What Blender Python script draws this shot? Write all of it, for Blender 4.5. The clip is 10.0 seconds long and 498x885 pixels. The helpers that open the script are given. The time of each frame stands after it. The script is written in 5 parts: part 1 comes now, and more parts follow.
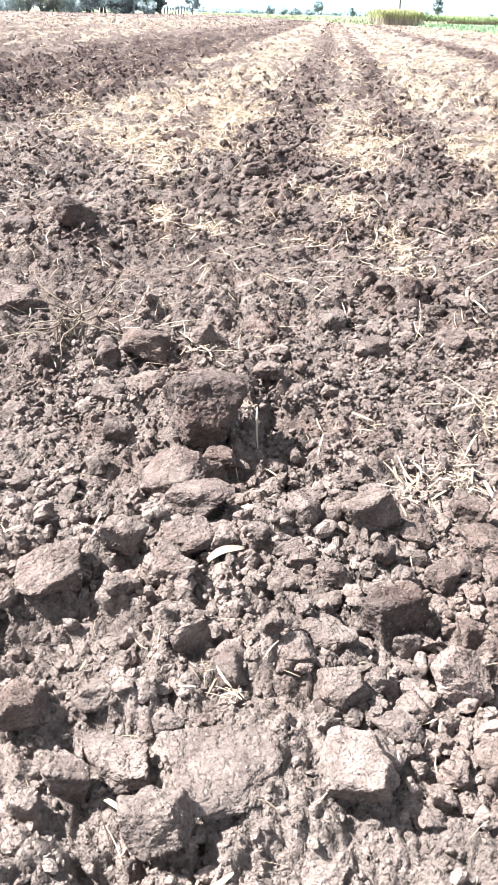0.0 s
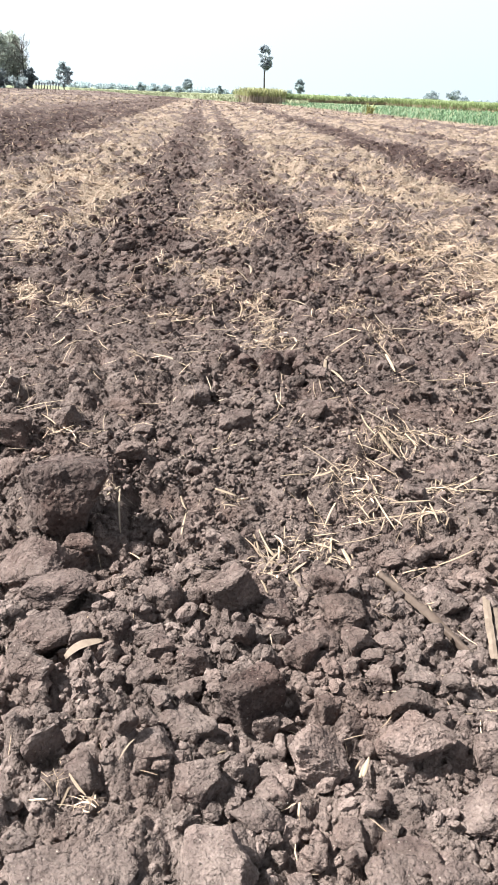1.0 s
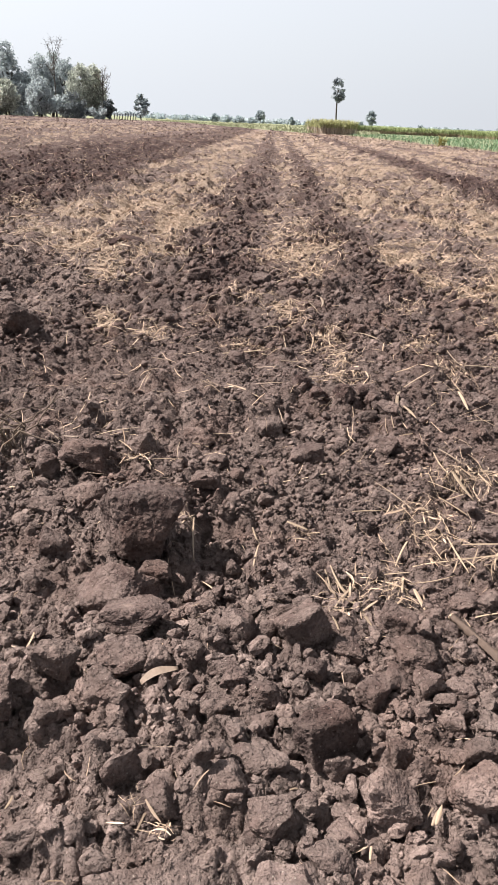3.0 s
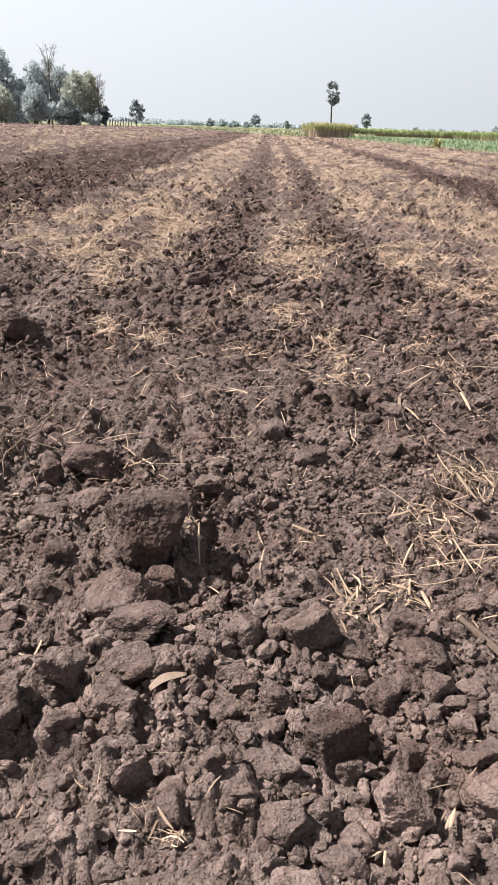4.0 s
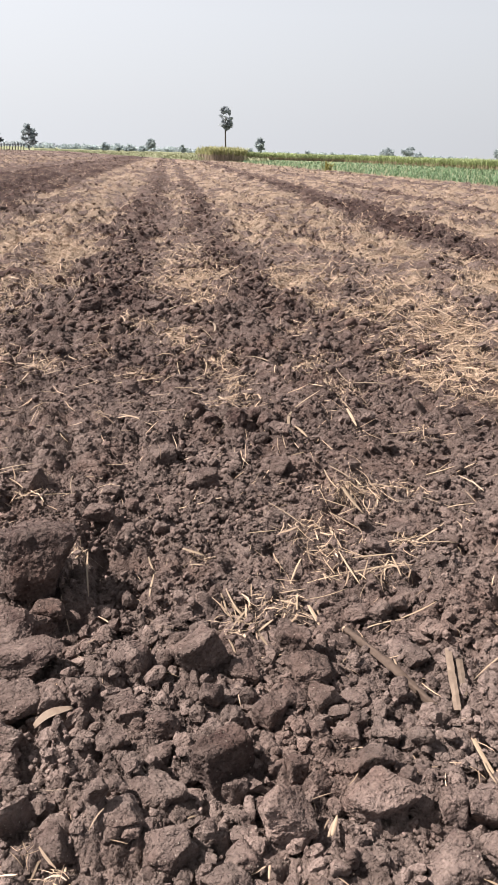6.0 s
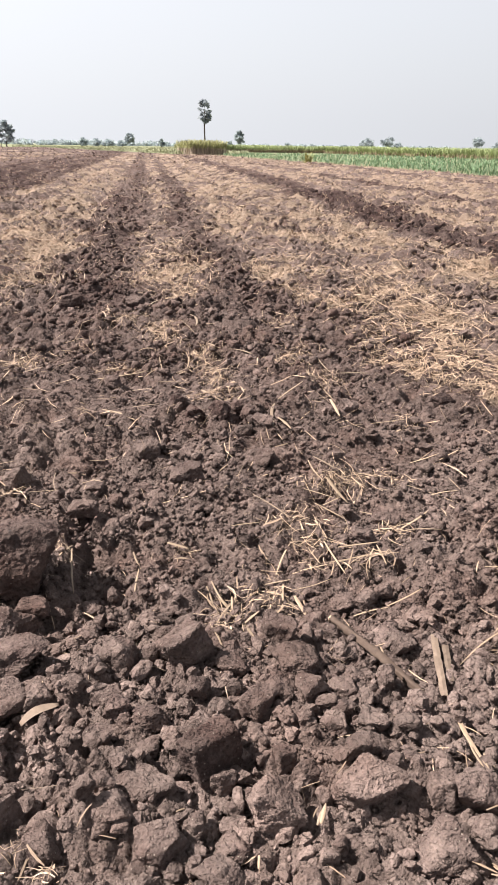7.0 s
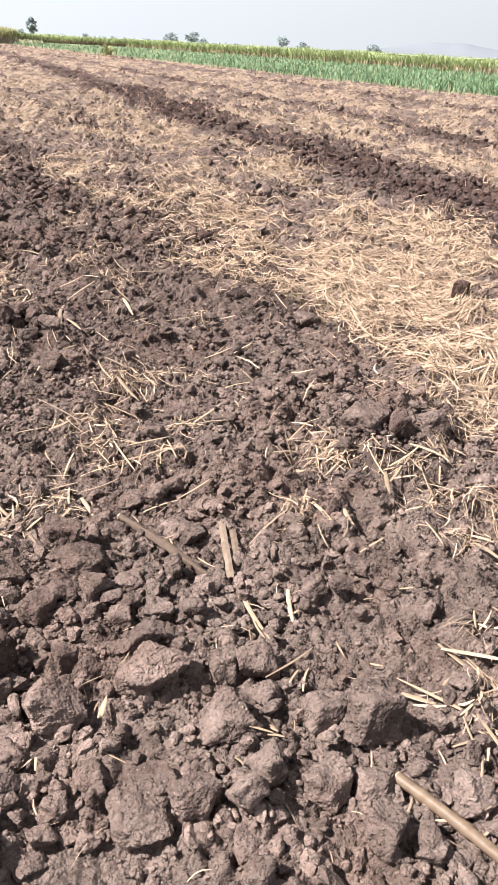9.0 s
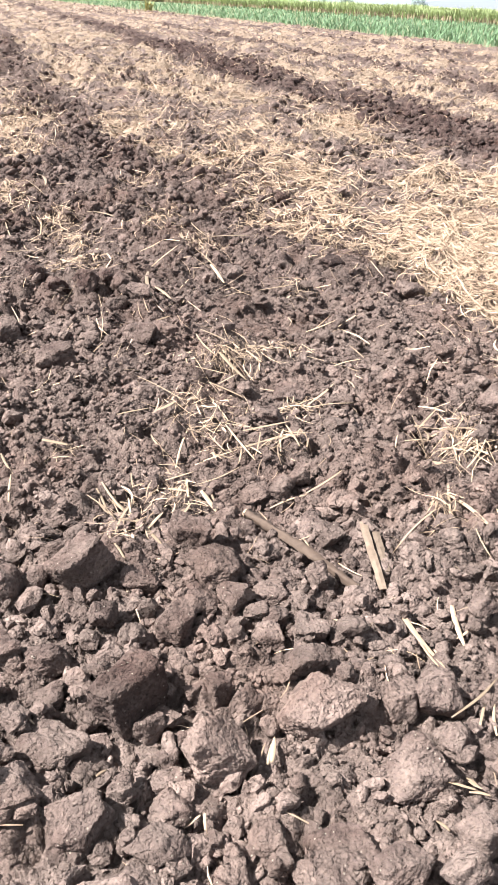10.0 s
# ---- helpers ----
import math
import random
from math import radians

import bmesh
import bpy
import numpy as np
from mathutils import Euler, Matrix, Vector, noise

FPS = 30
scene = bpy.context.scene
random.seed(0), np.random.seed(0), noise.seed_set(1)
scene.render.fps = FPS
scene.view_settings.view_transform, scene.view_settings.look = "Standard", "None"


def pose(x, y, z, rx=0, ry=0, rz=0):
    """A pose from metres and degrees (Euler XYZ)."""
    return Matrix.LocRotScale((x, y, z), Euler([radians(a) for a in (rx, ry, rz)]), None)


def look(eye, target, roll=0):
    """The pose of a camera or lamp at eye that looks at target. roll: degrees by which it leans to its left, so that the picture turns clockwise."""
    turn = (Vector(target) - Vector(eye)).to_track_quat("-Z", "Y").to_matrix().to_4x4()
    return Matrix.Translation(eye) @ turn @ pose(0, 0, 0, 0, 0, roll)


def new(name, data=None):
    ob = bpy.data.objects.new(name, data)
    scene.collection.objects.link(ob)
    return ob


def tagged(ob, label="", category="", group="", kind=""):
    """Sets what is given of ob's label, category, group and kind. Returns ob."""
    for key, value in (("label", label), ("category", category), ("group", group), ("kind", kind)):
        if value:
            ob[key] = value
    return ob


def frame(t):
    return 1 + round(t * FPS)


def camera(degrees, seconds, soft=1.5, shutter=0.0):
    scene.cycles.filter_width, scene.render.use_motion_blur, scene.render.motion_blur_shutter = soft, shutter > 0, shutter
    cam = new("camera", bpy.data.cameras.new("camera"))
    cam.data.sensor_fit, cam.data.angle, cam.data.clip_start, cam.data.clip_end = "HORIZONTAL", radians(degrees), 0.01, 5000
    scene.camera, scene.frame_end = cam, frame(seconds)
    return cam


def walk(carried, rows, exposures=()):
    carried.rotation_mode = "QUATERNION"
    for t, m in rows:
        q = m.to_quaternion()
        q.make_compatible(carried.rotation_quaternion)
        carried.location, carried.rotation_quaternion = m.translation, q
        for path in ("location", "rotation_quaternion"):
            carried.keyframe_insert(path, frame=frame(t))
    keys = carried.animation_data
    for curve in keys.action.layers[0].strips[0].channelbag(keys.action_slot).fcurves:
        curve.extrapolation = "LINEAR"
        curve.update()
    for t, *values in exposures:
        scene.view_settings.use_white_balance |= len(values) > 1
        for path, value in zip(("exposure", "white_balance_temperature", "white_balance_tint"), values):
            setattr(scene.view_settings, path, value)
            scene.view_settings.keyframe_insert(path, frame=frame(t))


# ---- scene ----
import itertools

cam = camera(37.1, 10.0, soft=0.5)
PATH = [
    (0, (0.031, 0.047, 1.342), (0.052, 1.777, 0.338), 1.5),
    (0.5, (0.092, 0.051, 1.392), (0.287, 1.825, 0.49), 2.0),
    (1, (0.141, 0.049, 1.416), (0.45, 1.832, 0.565), 2.4),
    (1.5, (0.176, 0.036, 1.437), (0.573, 1.815, 0.614), 2.6),
    (2, (0.199, 0.03, 1.44), (0.663, 1.792, 0.617), 2.8),
    (2.5, (0.166, 0.021, 1.455), (0.521, 1.822, 0.663), 2.5),
    (3, (0.077, 0.032, 1.457), (0.23, 1.861, 0.663), 2.6),
    (3.2, (0.049, 0.039, 1.452), (0.129, 1.869, 0.65), 2.4),
    (4.3, (0.078, 0.036, 1.46), (0.288, 1.872, 0.695), 1.7),
    (4.5, (0.097, 0.027, 1.468), (0.349, 1.864, 0.719), 1.7),
    (5, (0.13, 0.016, 1.472), (0.481, 1.842, 0.735), 1.3),
    (5.5, (0.149, -0.003, 1.481), (0.543, 1.821, 0.761), 1.8),
    (6.8, (0.157, 0.0, 1.482), (0.558, 1.813, 0.739), 1.3),
    (7, (0.169, -0.001, 1.473), (0.596, 1.806, 0.731), 0.8),
    (7.5, (0.243, -0.023, 1.441), (0.857, 1.721, 0.677), 0.4),
    (8, (0.315, -0.062, 1.441), (1.131, 1.587, 0.657), -0.1),
    (8.5, (0.355, -0.084, 1.428), (1.281, 1.485, 0.605), 0.6),
    (9, (0.337, 0.002, 1.377), (1.169, 1.559, 0.437), 3.1),
    (9.5, (0.264, 0.147, 1.348), (1.061, 1.723, 0.409), 4.3),
    (10, (0.17, 0.383, 1.294), (0.908, 1.935, 0.27), 2.8),
]
EXPOSURES = [(0.0, 2.78, 5700, 1), (0.5, 2.37, 5850, 3), (1.0, 1.92, 6000, 4), (1.5, 1.61, 6200, 9), (2.0, 1.65, 6300, 12), (3.0, 1.47, 6400, 12),
             (4.5, 1.46, 6450, 12), (5.5, 1.34, 6550, 13), (7.0, 1.53, 6550, 13), (8.0, 1.56, 6450, 13), (9.0, 1.78, 6400, 11), (10.0, 2.11, 6200, 8)]
walk(cam, [(t, look(eye, target, roll)) for t, eye, target, roll in PATH], EXPOSURES)

# ---------------------------------------------------------------- world and sun
SUN_AZ, SUN_EL = -74.0, 50.0     # degrees: azimuth from +y towards +x, elevation
world = bpy.data.worlds.new("hazy_sky")
scene.world = world
world.use_nodes = True
wn, wl = world.node_tree.nodes, world.node_tree.links
wn.clear()
w_out = wn.new("ShaderNodeOutputWorld")
w_bg = wn.new("ShaderNodeBackground")
w_sky = wn.new("ShaderNodeTexSky")
w_sky.sky_type = "NISHITA"
w_sky.sun_disc = False
w_sky.sun_elevation, w_sky.sun_rotation = radians(SUN_EL), radians(SUN_AZ)
w_sky.air_density, w_sky.dust_density, w_sky.ozone_density = 1.0, 7.0, 1.0
w_haze = wn.new("ShaderNodeMixRGB")
w_haze.inputs["Fac"].default_value = 0.8
w_coord, w_dot, w_glow, w_tint = wn.new("ShaderNodeTexCoord"), wn.new("ShaderNodeVectorMath"), wn.new("ShaderNodeMapRange"), wn.new("ShaderNodeMixRGB")
w_dot.operation, w_tint.blend_type = "DOT_PRODUCT", "MULTIPLY"
w_dot.inputs[1].default_value = (math.sin(radians(SUN_AZ)) * math.cos(radians(SUN_EL)), math.cos(radians(SUN_AZ)) * math.cos(radians(SUN_EL)), math.sin(radians(SUN_EL)))
for key, value in (("From Min", -0.4), ("From Max", 1.0), ("To Min", 0.86), ("To Max", 1.62)):
    w_glow.inputs[key].default_value = value
w_tint.inputs["Fac"].default_value = 1.0
w_tint.inputs["Color1"].default_value = (6.0, 6.3, 6.6, 1)
wl.new(w_coord.outputs["Generated"], w_dot.inputs[0])
wl.new(w_dot.outputs["Value"], w_glow.inputs["Value"])
w_split, w_high, w_both = wn.new("ShaderNodeSeparateXYZ"), wn.new("ShaderNodeMapRange"), wn.new("ShaderNodeMath")
w_both.operation = "MULTIPLY"
for key, value in (("From Min", 0.15), ("From Max", 0.95), ("To Min", 1.0), ("To Max", 0.36)):
    w_high.inputs[key].default_value = value
wl.new(w_coord.outputs["Generated"], w_split.inputs[0])
wl.new(w_split.outputs["Z"], w_high.inputs["Value"])
wl.new(w_high.outputs["Result"], w_both.inputs[0])
wl.new(w_glow.outputs["Result"], w_both.inputs[1])
wl.new(w_both.outputs[0], w_tint.inputs["Color2"])
wl.new(w_tint.outputs["Color"], w_haze.inputs["Color2"])
wl.new(w_sky.outputs["Color"], w_haze.inputs["Color1"])
wl.new(w_haze.outputs["Color"], w_bg.inputs["Color"])
w_bg.inputs["Strength"].default_value = 0.05
wl.new(w_bg.outputs["Background"], w_out.inputs["Surface"])

sun_data = bpy.data.lights.new("sun", "SUN")
sun_data.energy, sun_data.angle, sun_data.color = 5.0, radians(1.5), (1.0, 0.95, 0.88)
sun = new("sun", sun_data)
sun_dir = Vector((math.sin(radians(SUN_AZ)) * math.cos(radians(SUN_EL)), math.cos(radians(SUN_AZ)) * math.cos(radians(SUN_EL)), math.sin(radians(SUN_EL))))
sun.matrix_world = look(sun_dir * 100, (0, 0, 0))


# ---------------------------------------------------------------- materials
def mat_base(name):
    m = bpy.data.materials.new(name)
    m.use_nodes = True
    n, l = m.node_tree.nodes, m.node_tree.links
    return m, n, l, n["Principled BSDF"]


def add_noise(n, l, coord, scale, detail=4.0, rough=0.6):
    t = n.new("ShaderNodeTexNoise")
    t.inputs["Scale"].default_value, t.inputs["Detail"].default_value, t.inputs["Roughness"].default_value = scale, detail, rough
    l.new(coord, t.inputs["Vector"])
    return t.outputs["Fac"]


def remap(n, l, value, a, b, c, d):
    r = n.new("ShaderNodeMapRange")
    for key, v in zip(("From Min", "From Max", "To Min", "To Max"), (a, b, c, d)):
        r.inputs[key].default_value = v
    l.new(value, r.inputs["Value"])
    return r.outputs["Result"]


def mix(n, l, fac, a, b, kind="MIX"):
    m = n.new("ShaderNodeMixRGB")
    m.blend_type = kind
    for v, key in ((fac, "Fac"), (a, "Color1"), (b, "Color2")):
        if isinstance(v, (int, float)):
            m.inputs[key].default_value = v if key == "Fac" else (v, v, v, 1)
        elif isinstance(v, tuple):
            m.inputs[key].default_value = (*v, 1)
        else:
            l.new(v, m.inputs[key])
    return m.outputs["Color"]


def attr(n, name):
    a = n.new("ShaderNodeAttribute")
    a.attribute_name = name
    return a.outputs["Fac"]


DRY, MOIST, RUST = (0.190, 0.143, 0.126), (0.047, 0.0285, 0.0262), (0.120, 0.068, 0.052)


def soil_material(name, random_source, bump=1.0, straw=False):
    """Dry to moist clay soil by the mesh's own 'moist' attribute, with grains, dust and pale specks."""
    m, n, l, p = mat_base(name)
    geo = n.new("ShaderNodeNewGeometry")
    pos = geo.outputs["Position"]
    large = add_noise(n, l, pos, 2.3, 3)
    mid = add_noise(n, l, pos, 17, 5)
    fine = add_noise(n, l, pos, 95, 4, 0.7)
    wet = n.new("ShaderNodeMath")
    wet.operation = "ADD"
    l.new(attr(n, "moist"), wet.inputs[0])
    l.new(remap(n, l, mid, 0.3, 0.7, -0.28, 0.28), wet.inputs[1])
    wet.use_clamp = True
    col = mix(n, l, wet.outputs[0], DRY, MOIST)
    col = mix(n, l, remap(n, l, large, 0.48, 0.72, 0.0, 0.4), col, RUST)
    clump = add_noise(n, l, pos, 6.5, 5, 0.65)
    col = mix(n, l, 1.0, col, remap(n, l, clump, 0.3, 0.7, 0.68, 1.34), "MULTIPLY")
    col = mix(n, l, 1.0, col, remap(n, l, fine, 0.25, 0.75, 0.7, 1.3), "MULTIPLY")
    if random_source == "island":
        rnd = geo.outputs["Random Per Island"]
    else:
        info = n.new("ShaderNodeObjectInfo")
        rnd = info.outputs["Random"]
    if random_source:
        col = mix(n, l, 1.0, col, remap(n, l, rnd, 0, 1, *((0.74, 1.26) if random_source == "island" else (0.85, 1.15))), "MULTIPLY")
    speck = n.new("ShaderNodeTexVoronoi")
    speck.inputs["Scale"].default_value = 70
    l.new(pos, speck.inputs["Vector"])
    dots = remap(n, l, speck.outputs["Distance"], 0.10, 0.16, 1.0, 0.0)
    dots_on = n.new("ShaderNodeMath")
    dots_on.operation = "MULTIPLY"
    l.new(dots, dots_on.inputs[0])
    l.new(remap(n, l, mid, *((0.47, 0.56) if random_source == "object" else (0.54, 0.62)), 0, 0.8), dots_on.inputs[1])
    col = mix(n, l, dots_on.outputs[0], col, (0.32, 0.275, 0.23))
    if straw:
        chop = n.new("ShaderNodeTexNoise")
        chop.inputs["Scale"].default_value, chop.inputs["Detail"].default_value = 22.0, 8
        chop.inputs["Roughness"].default_value, chop.inputs["Distortion"].default_value = 0.75, 1.2
        l.new(pos, chop.inputs["Vector"])
        cover = n.new("ShaderNodeMath")
        cover.operation = "ADD"
        l.new(attr(n, "straw"), cover.inputs[0])
        l.new(chop.outputs["Fac"], cover.inputs[1])
        col = mix(n, l, remap(n, l, cover.outputs[0], 0.92, 1.16, 0, 0.8), col, mix(n, l, fine, (0.205, 0.147, 0.110), (0.38, 0.295, 0.228)))
        green = mix(n, l, mid, (0.13, 0.145, 0.085), (0.22, 0.23, 0.135))
        col = mix(n, l, attr(n, "grass"), col, green)
    l.new(col, p.inputs["Base Color"])
    p.inputs["Roughness"].default_value = 0.97
    p.inputs["Specular IOR Level"].default_value = 0.15
    b0, b1, b2 = n.new("ShaderNodeBump"), n.new("ShaderNodeBump"), n.new("ShaderNodeBump")
    b0.inputs["Strength"].default_value, b0.inputs["Distance"].default_value = 0.55 * bump, 0.030
    b1.inputs["Strength"].default_value, b1.inputs["Distance"].default_value = 0.9 * bump, 0.020
    b2.inputs["Strength"].default_value, b2.inputs["Distance"].default_value = 0.7 * bump, 0.006
    grains = []
    for scale in (13, 42, 120):
        crumb = n.new("ShaderNodeTexVoronoi")
        if random_source == "object":
            crumb.feature = "SMOOTH_F1"
            crumb.inputs["Smoothness"].default_value = 0.35
        crumb.inputs["Scale"].default_value = scale
        warp = n.new("ShaderNodeMixRGB")
        warp.blend_type = "ADD"
        warp.inputs["Fac"].default_value = 0.6 / scale
        l.new(pos, warp.inputs["Color1"])
        jitter = n.new("ShaderNodeTexNoise")
        jitter.inputs["Scale"].default_value = scale * 0.8
        l.new(pos, jitter.inputs["Vector"])
        l.new(jitter.outputs["Color"], warp.inputs["Color2"])
        l.new(warp.outputs["Color"], crumb.inputs["Vector"])
        down = n.new("ShaderNodeMath")
        down.operation = "SUBTRACT"
        l.new(add_noise(n, l, pos, scale * 1.7, 4, 0.7), down.inputs[0])
        l.new(crumb.outputs["Distance"], down.inputs[1])
        grains.append(down.outputs[0])
    l.new(grains[0], b0.inputs["Height"])
    l.new(b0.outputs["Normal"], b1.inputs["Normal"])
    l.new(grains[1], b1.inputs["Height"])
    l.new(grains[2], b2.inputs["Height"])
    l.new(b1.outputs["Normal"], b2.inputs["Normal"])
    l.new(b2.outputs["Normal"], p.inputs["Normal"])
    return m


def plant_material(name, dark, light, scale=3.0, rough=0.75, translucent=0.0, island=True):
    m, n, l, p = mat_base(name)
    geo = n.new("ShaderNodeNewGeometry")
    col = mix(n, l, add_noise(n, l, geo.outputs["Position"], scale, 4), dark, light)
    if island:
        col = mix(n, l, 1.0, col, remap(n, l, geo.outputs["Random Per Island"], 0, 1, 0.45, 1.25), "MULTIPLY")
    else:
        info = n.new("ShaderNodeObjectInfo")
        col = mix(n, l, 1.0, col, remap(n, l, info.outputs["Random"], 0, 1, 0.55, 1.15), "MULTIPLY")
    fibre = add_noise(n, l, geo.outputs["Position"], scale * 40, 3)
    col = mix(n, l, 1.0, col, remap(n, l, fibre, 0.3, 0.7, 0.85, 1.15), "MULTIPLY")
    l.new(col, p.inputs["Base Color"])
    p.inputs["Roughness"].default_value = rough
    p.inputs["Specular IOR Level"].default_value = 0.25
    if translucent:
        t = n.new("ShaderNodeBsdfTranslucent")
        l.new(col, t.inputs["Color"])
        s = n.new("ShaderNodeMixShader")
        s.inputs["Fac"].default_value = translucent
        l.new(p.outputs["BSDF"], s.inputs[1])
        l.new(t.outputs["BSDF"], s.inputs[2])
        l.new(s.outputs["Shader"], n["Material Output"].inputs["Surface"])
    return m


SOIL_GROUND = soil_material("ploughed_soil", "", 1.3, straw=True)
SOIL_CRUMB = soil_material("crumbled_soil", "island", 1.0)
SOIL_CLOD = soil_material("clod_soil", "object", 1.05)
STRAW = plant_material("dry_cane_straw", (0.246, 0.166, 0.116), (0.440, 0.325, 0.235), 5.0, 0.6)
STRAW_OBJECT = plant_material("pale_cane_leaf", (0.232, 0.160, 0.110), (0.398, 0.304, 0.218), 9.0, 0.55, 0.0, False)
STALK = plant_material("dry_cane_stalk", (0.072, 0.048, 0.034), (0.216, 0.153, 0.107), 45.0, 0.5, 0.0, False)
STALK_OLD = plant_material("weathered_cane_stalk", (0.070, 0.047, 0.037), (0.165, 0.115, 0.088), 45.0, 0.8, 0.0, False)
SPLIT = plant_material("split_cane_rind", (0.085, 0.060, 0.046), (0.200, 0.150, 0.114), 60.0, 0.7, 0.0, False)
ROOT = plant_material("dead_root", (0.094, 0.066, 0.050), (0.230, 0.173, 0.130), 20.0, 0.9, 0.0, False)
CROP = plant_material("green_crop_leaf", (0.090, 0.161, 0.081), (0.172, 0.258, 0.144), 1.5, 0.55, 0.25)
CANE_LEAF = plant_material("cane_leaf", (0.232, 0.295, 0.128), (0.372, 0.415, 0.204), 0.6, 0.6, 0.25)
STAND_LEAF = plant_material("stand_leaf", (0.274, 0.281, 0.122), (0.403, 0.389, 0.202), 0.6, 0.6, 0.3)
FIELD_DRY = plant_material("cane_field_trash", (0.221, 0.167, 0.116), (0.363, 0.287, 0.194), 0.8, 0.8)
CANE_DRY = plant_material("cane_dry_trash", (0.302, 0.238, 0.187), (0.461, 0.382, 0.310), 0.8, 0.8)
# Distance haze is painted into these four leaf colours: paler and bluer than foliage.
TREE_HAZED = plant_material("hazed_tree_leaf", (0.337, 0.393, 0.424), (0.477, 0.525, 0.542), 0.5, 0.8, 0.5)
PALE_HAZED = plant_material("pale_hazed_leaf", (0.404, 0.429, 0.372), (0.593, 0.615, 0.537), 0.5, 0.8, 0.35)
FAR_HAZED = plant_material("far_hazed_leaf", (0.358, 0.421, 0.445), (0.501, 0.562, 0.585), 0.2, 0.9, 0.3)
GROVE_HAZED = plant_material("hazed_grove_leaf", (0.368, 0.411, 0.430), (0.537, 0.588, 0.593), 0.4, 0.9, 0.35)
# The bluish lift in the palm's colour paints haze over its fronds.
PALM_HAZED = plant_material("hazed_palm_leaf", (0.181, 0.207, 0.236), (0.285, 0.312, 0.335), 1.0, 0.6, 0.4)
BUSH_LEAF = plant_material("dark_bush_leaf", (0.105, 0.122, 0.132), (0.165, 0.185, 0.190), 1.0, 0.8, 0.3)
BARK = plant_material("grey_bark", (0.058, 0.050, 0.043), (0.115, 0.101, 0.086), 2.0, 0.9, 0.0, False)
GRASS_DRY = plant_material("dry_verge_grass", (0.250, 0.260, 0.160), (0.340, 0.340, 0.215), 0.3, 0.8, 0.1)
YOUNG_CANE = plant_material("yellow_cane_tuft_leaf", (0.252, 0.259, 0.072), (0.446, 0.403, 0.187), 4.0, 0.6, 0.2)
# Haze painted as the hill's own blue-grey, tuned close to the sky behind.
HILL_HAZED = plant_material("hazed_hill", (0.240, 0.262, 0.300), (0.244, 0.266, 0.304), 0.00002, 1.0, 0.0, False)
HILL_HAZED.node_tree.nodes["Principled BSDF"].inputs["Specular IOR Level"].default_value = 0.0


# ---------------------------------------------------------------- numbers of the field
ROW_AZ = radians(5.6)


def rows_uv(x, y):
    """Across and along the plough rows."""
    return x * math.cos(ROW_AZ) - y * math.sin(ROW_AZ), x * math.sin(ROW_AZ) + y * math.cos(ROW_AZ)


def hash2(i, j, s):
    k = (i.astype(np.int64) * 374761393 + j.astype(np.int64) * 668265263 + s * 974634777) & 0xFFFFFFFF
    k = ((k ^ (k >> 13)) * 1274126177) & 0xFFFFFFFF
    return ((k ^ (k >> 16)) & 0xFFFF) / 65535.0


def value_noise(x, y, s):
    i, j = np.floor(x), np.floor(y)
    a, b = x - i, y - j
    a, b = a * a * (3 - 2 * a), b * b * (3 - 2 * b)
    return (hash2(i, j, s) * (1 - a) + hash2(i + 1, j, s) * a) * (1 - b) + (hash2(i, j + 1, s) * (1 - a) + hash2(i + 1, j + 1, s) * a) * b


def fbm(x, y, size, s, octaves=3):
    total, amp, norm = 0.0, 1.0, 0.0
    for k in range(octaves):
        total = total + amp * value_noise(x / size * 2 ** k + 17.3 * k, y / size * 2 ** k - 9.1 * k, s + k)
        norm += amp
        amp *= 0.55
    return total / norm


def lumps(x, y, cell, s):
    """Rounded lumps with creases between them, one to a cell, 0 to 1."""
    gx, gy = x / cell, y / cell
    i, j = np.floor(gx), np.floor(gy)
    best = np.zeros_like(gx)
    for di in (-1, 0, 1):
        for dj in (-1, 0, 1):
            ci, cj = i + di, j + dj
            px, py = ci + 0.15 + 0.7 * hash2(ci, cj, s), cj + 0.15 + 0.7 * hash2(ci, cj, s + 5)
            tall = 0.35 + 0.65 * hash2(ci, cj, s + 9)
            d2 = ((gx - px) ** 2 + (gy - py) ** 2) / (0.22 + 0.28 * hash2(ci, cj, s + 3))
            best = np.maximum(best, tall * np.sqrt(np.clip(1 - d2, 0, 1)))
    return best


def step(x, a, b):
    t = np.clip((x - a) / (b - a), 0, 1)
    return t * t * (3 - 2 * t)


def band(u, a, b, soft=0.35):
    return step(u, a - soft, a + soft) * (1 - step(u, b - soft, b + soft))


def field_edge(x, y):
    """1 inside the ploughed field, 0 in the crop and beyond its far end."""
    beyond = step(x - (18.0 - 0.14 * (y - 134)), -1.0, 1.0) * step(y, 134, 140)
    return (1 - step(x, 23.3, 24.0)) * (1 - beyond) * (1 - step(y + 0.9 * np.clip(-20 - x, 0, 40), 300, 330))


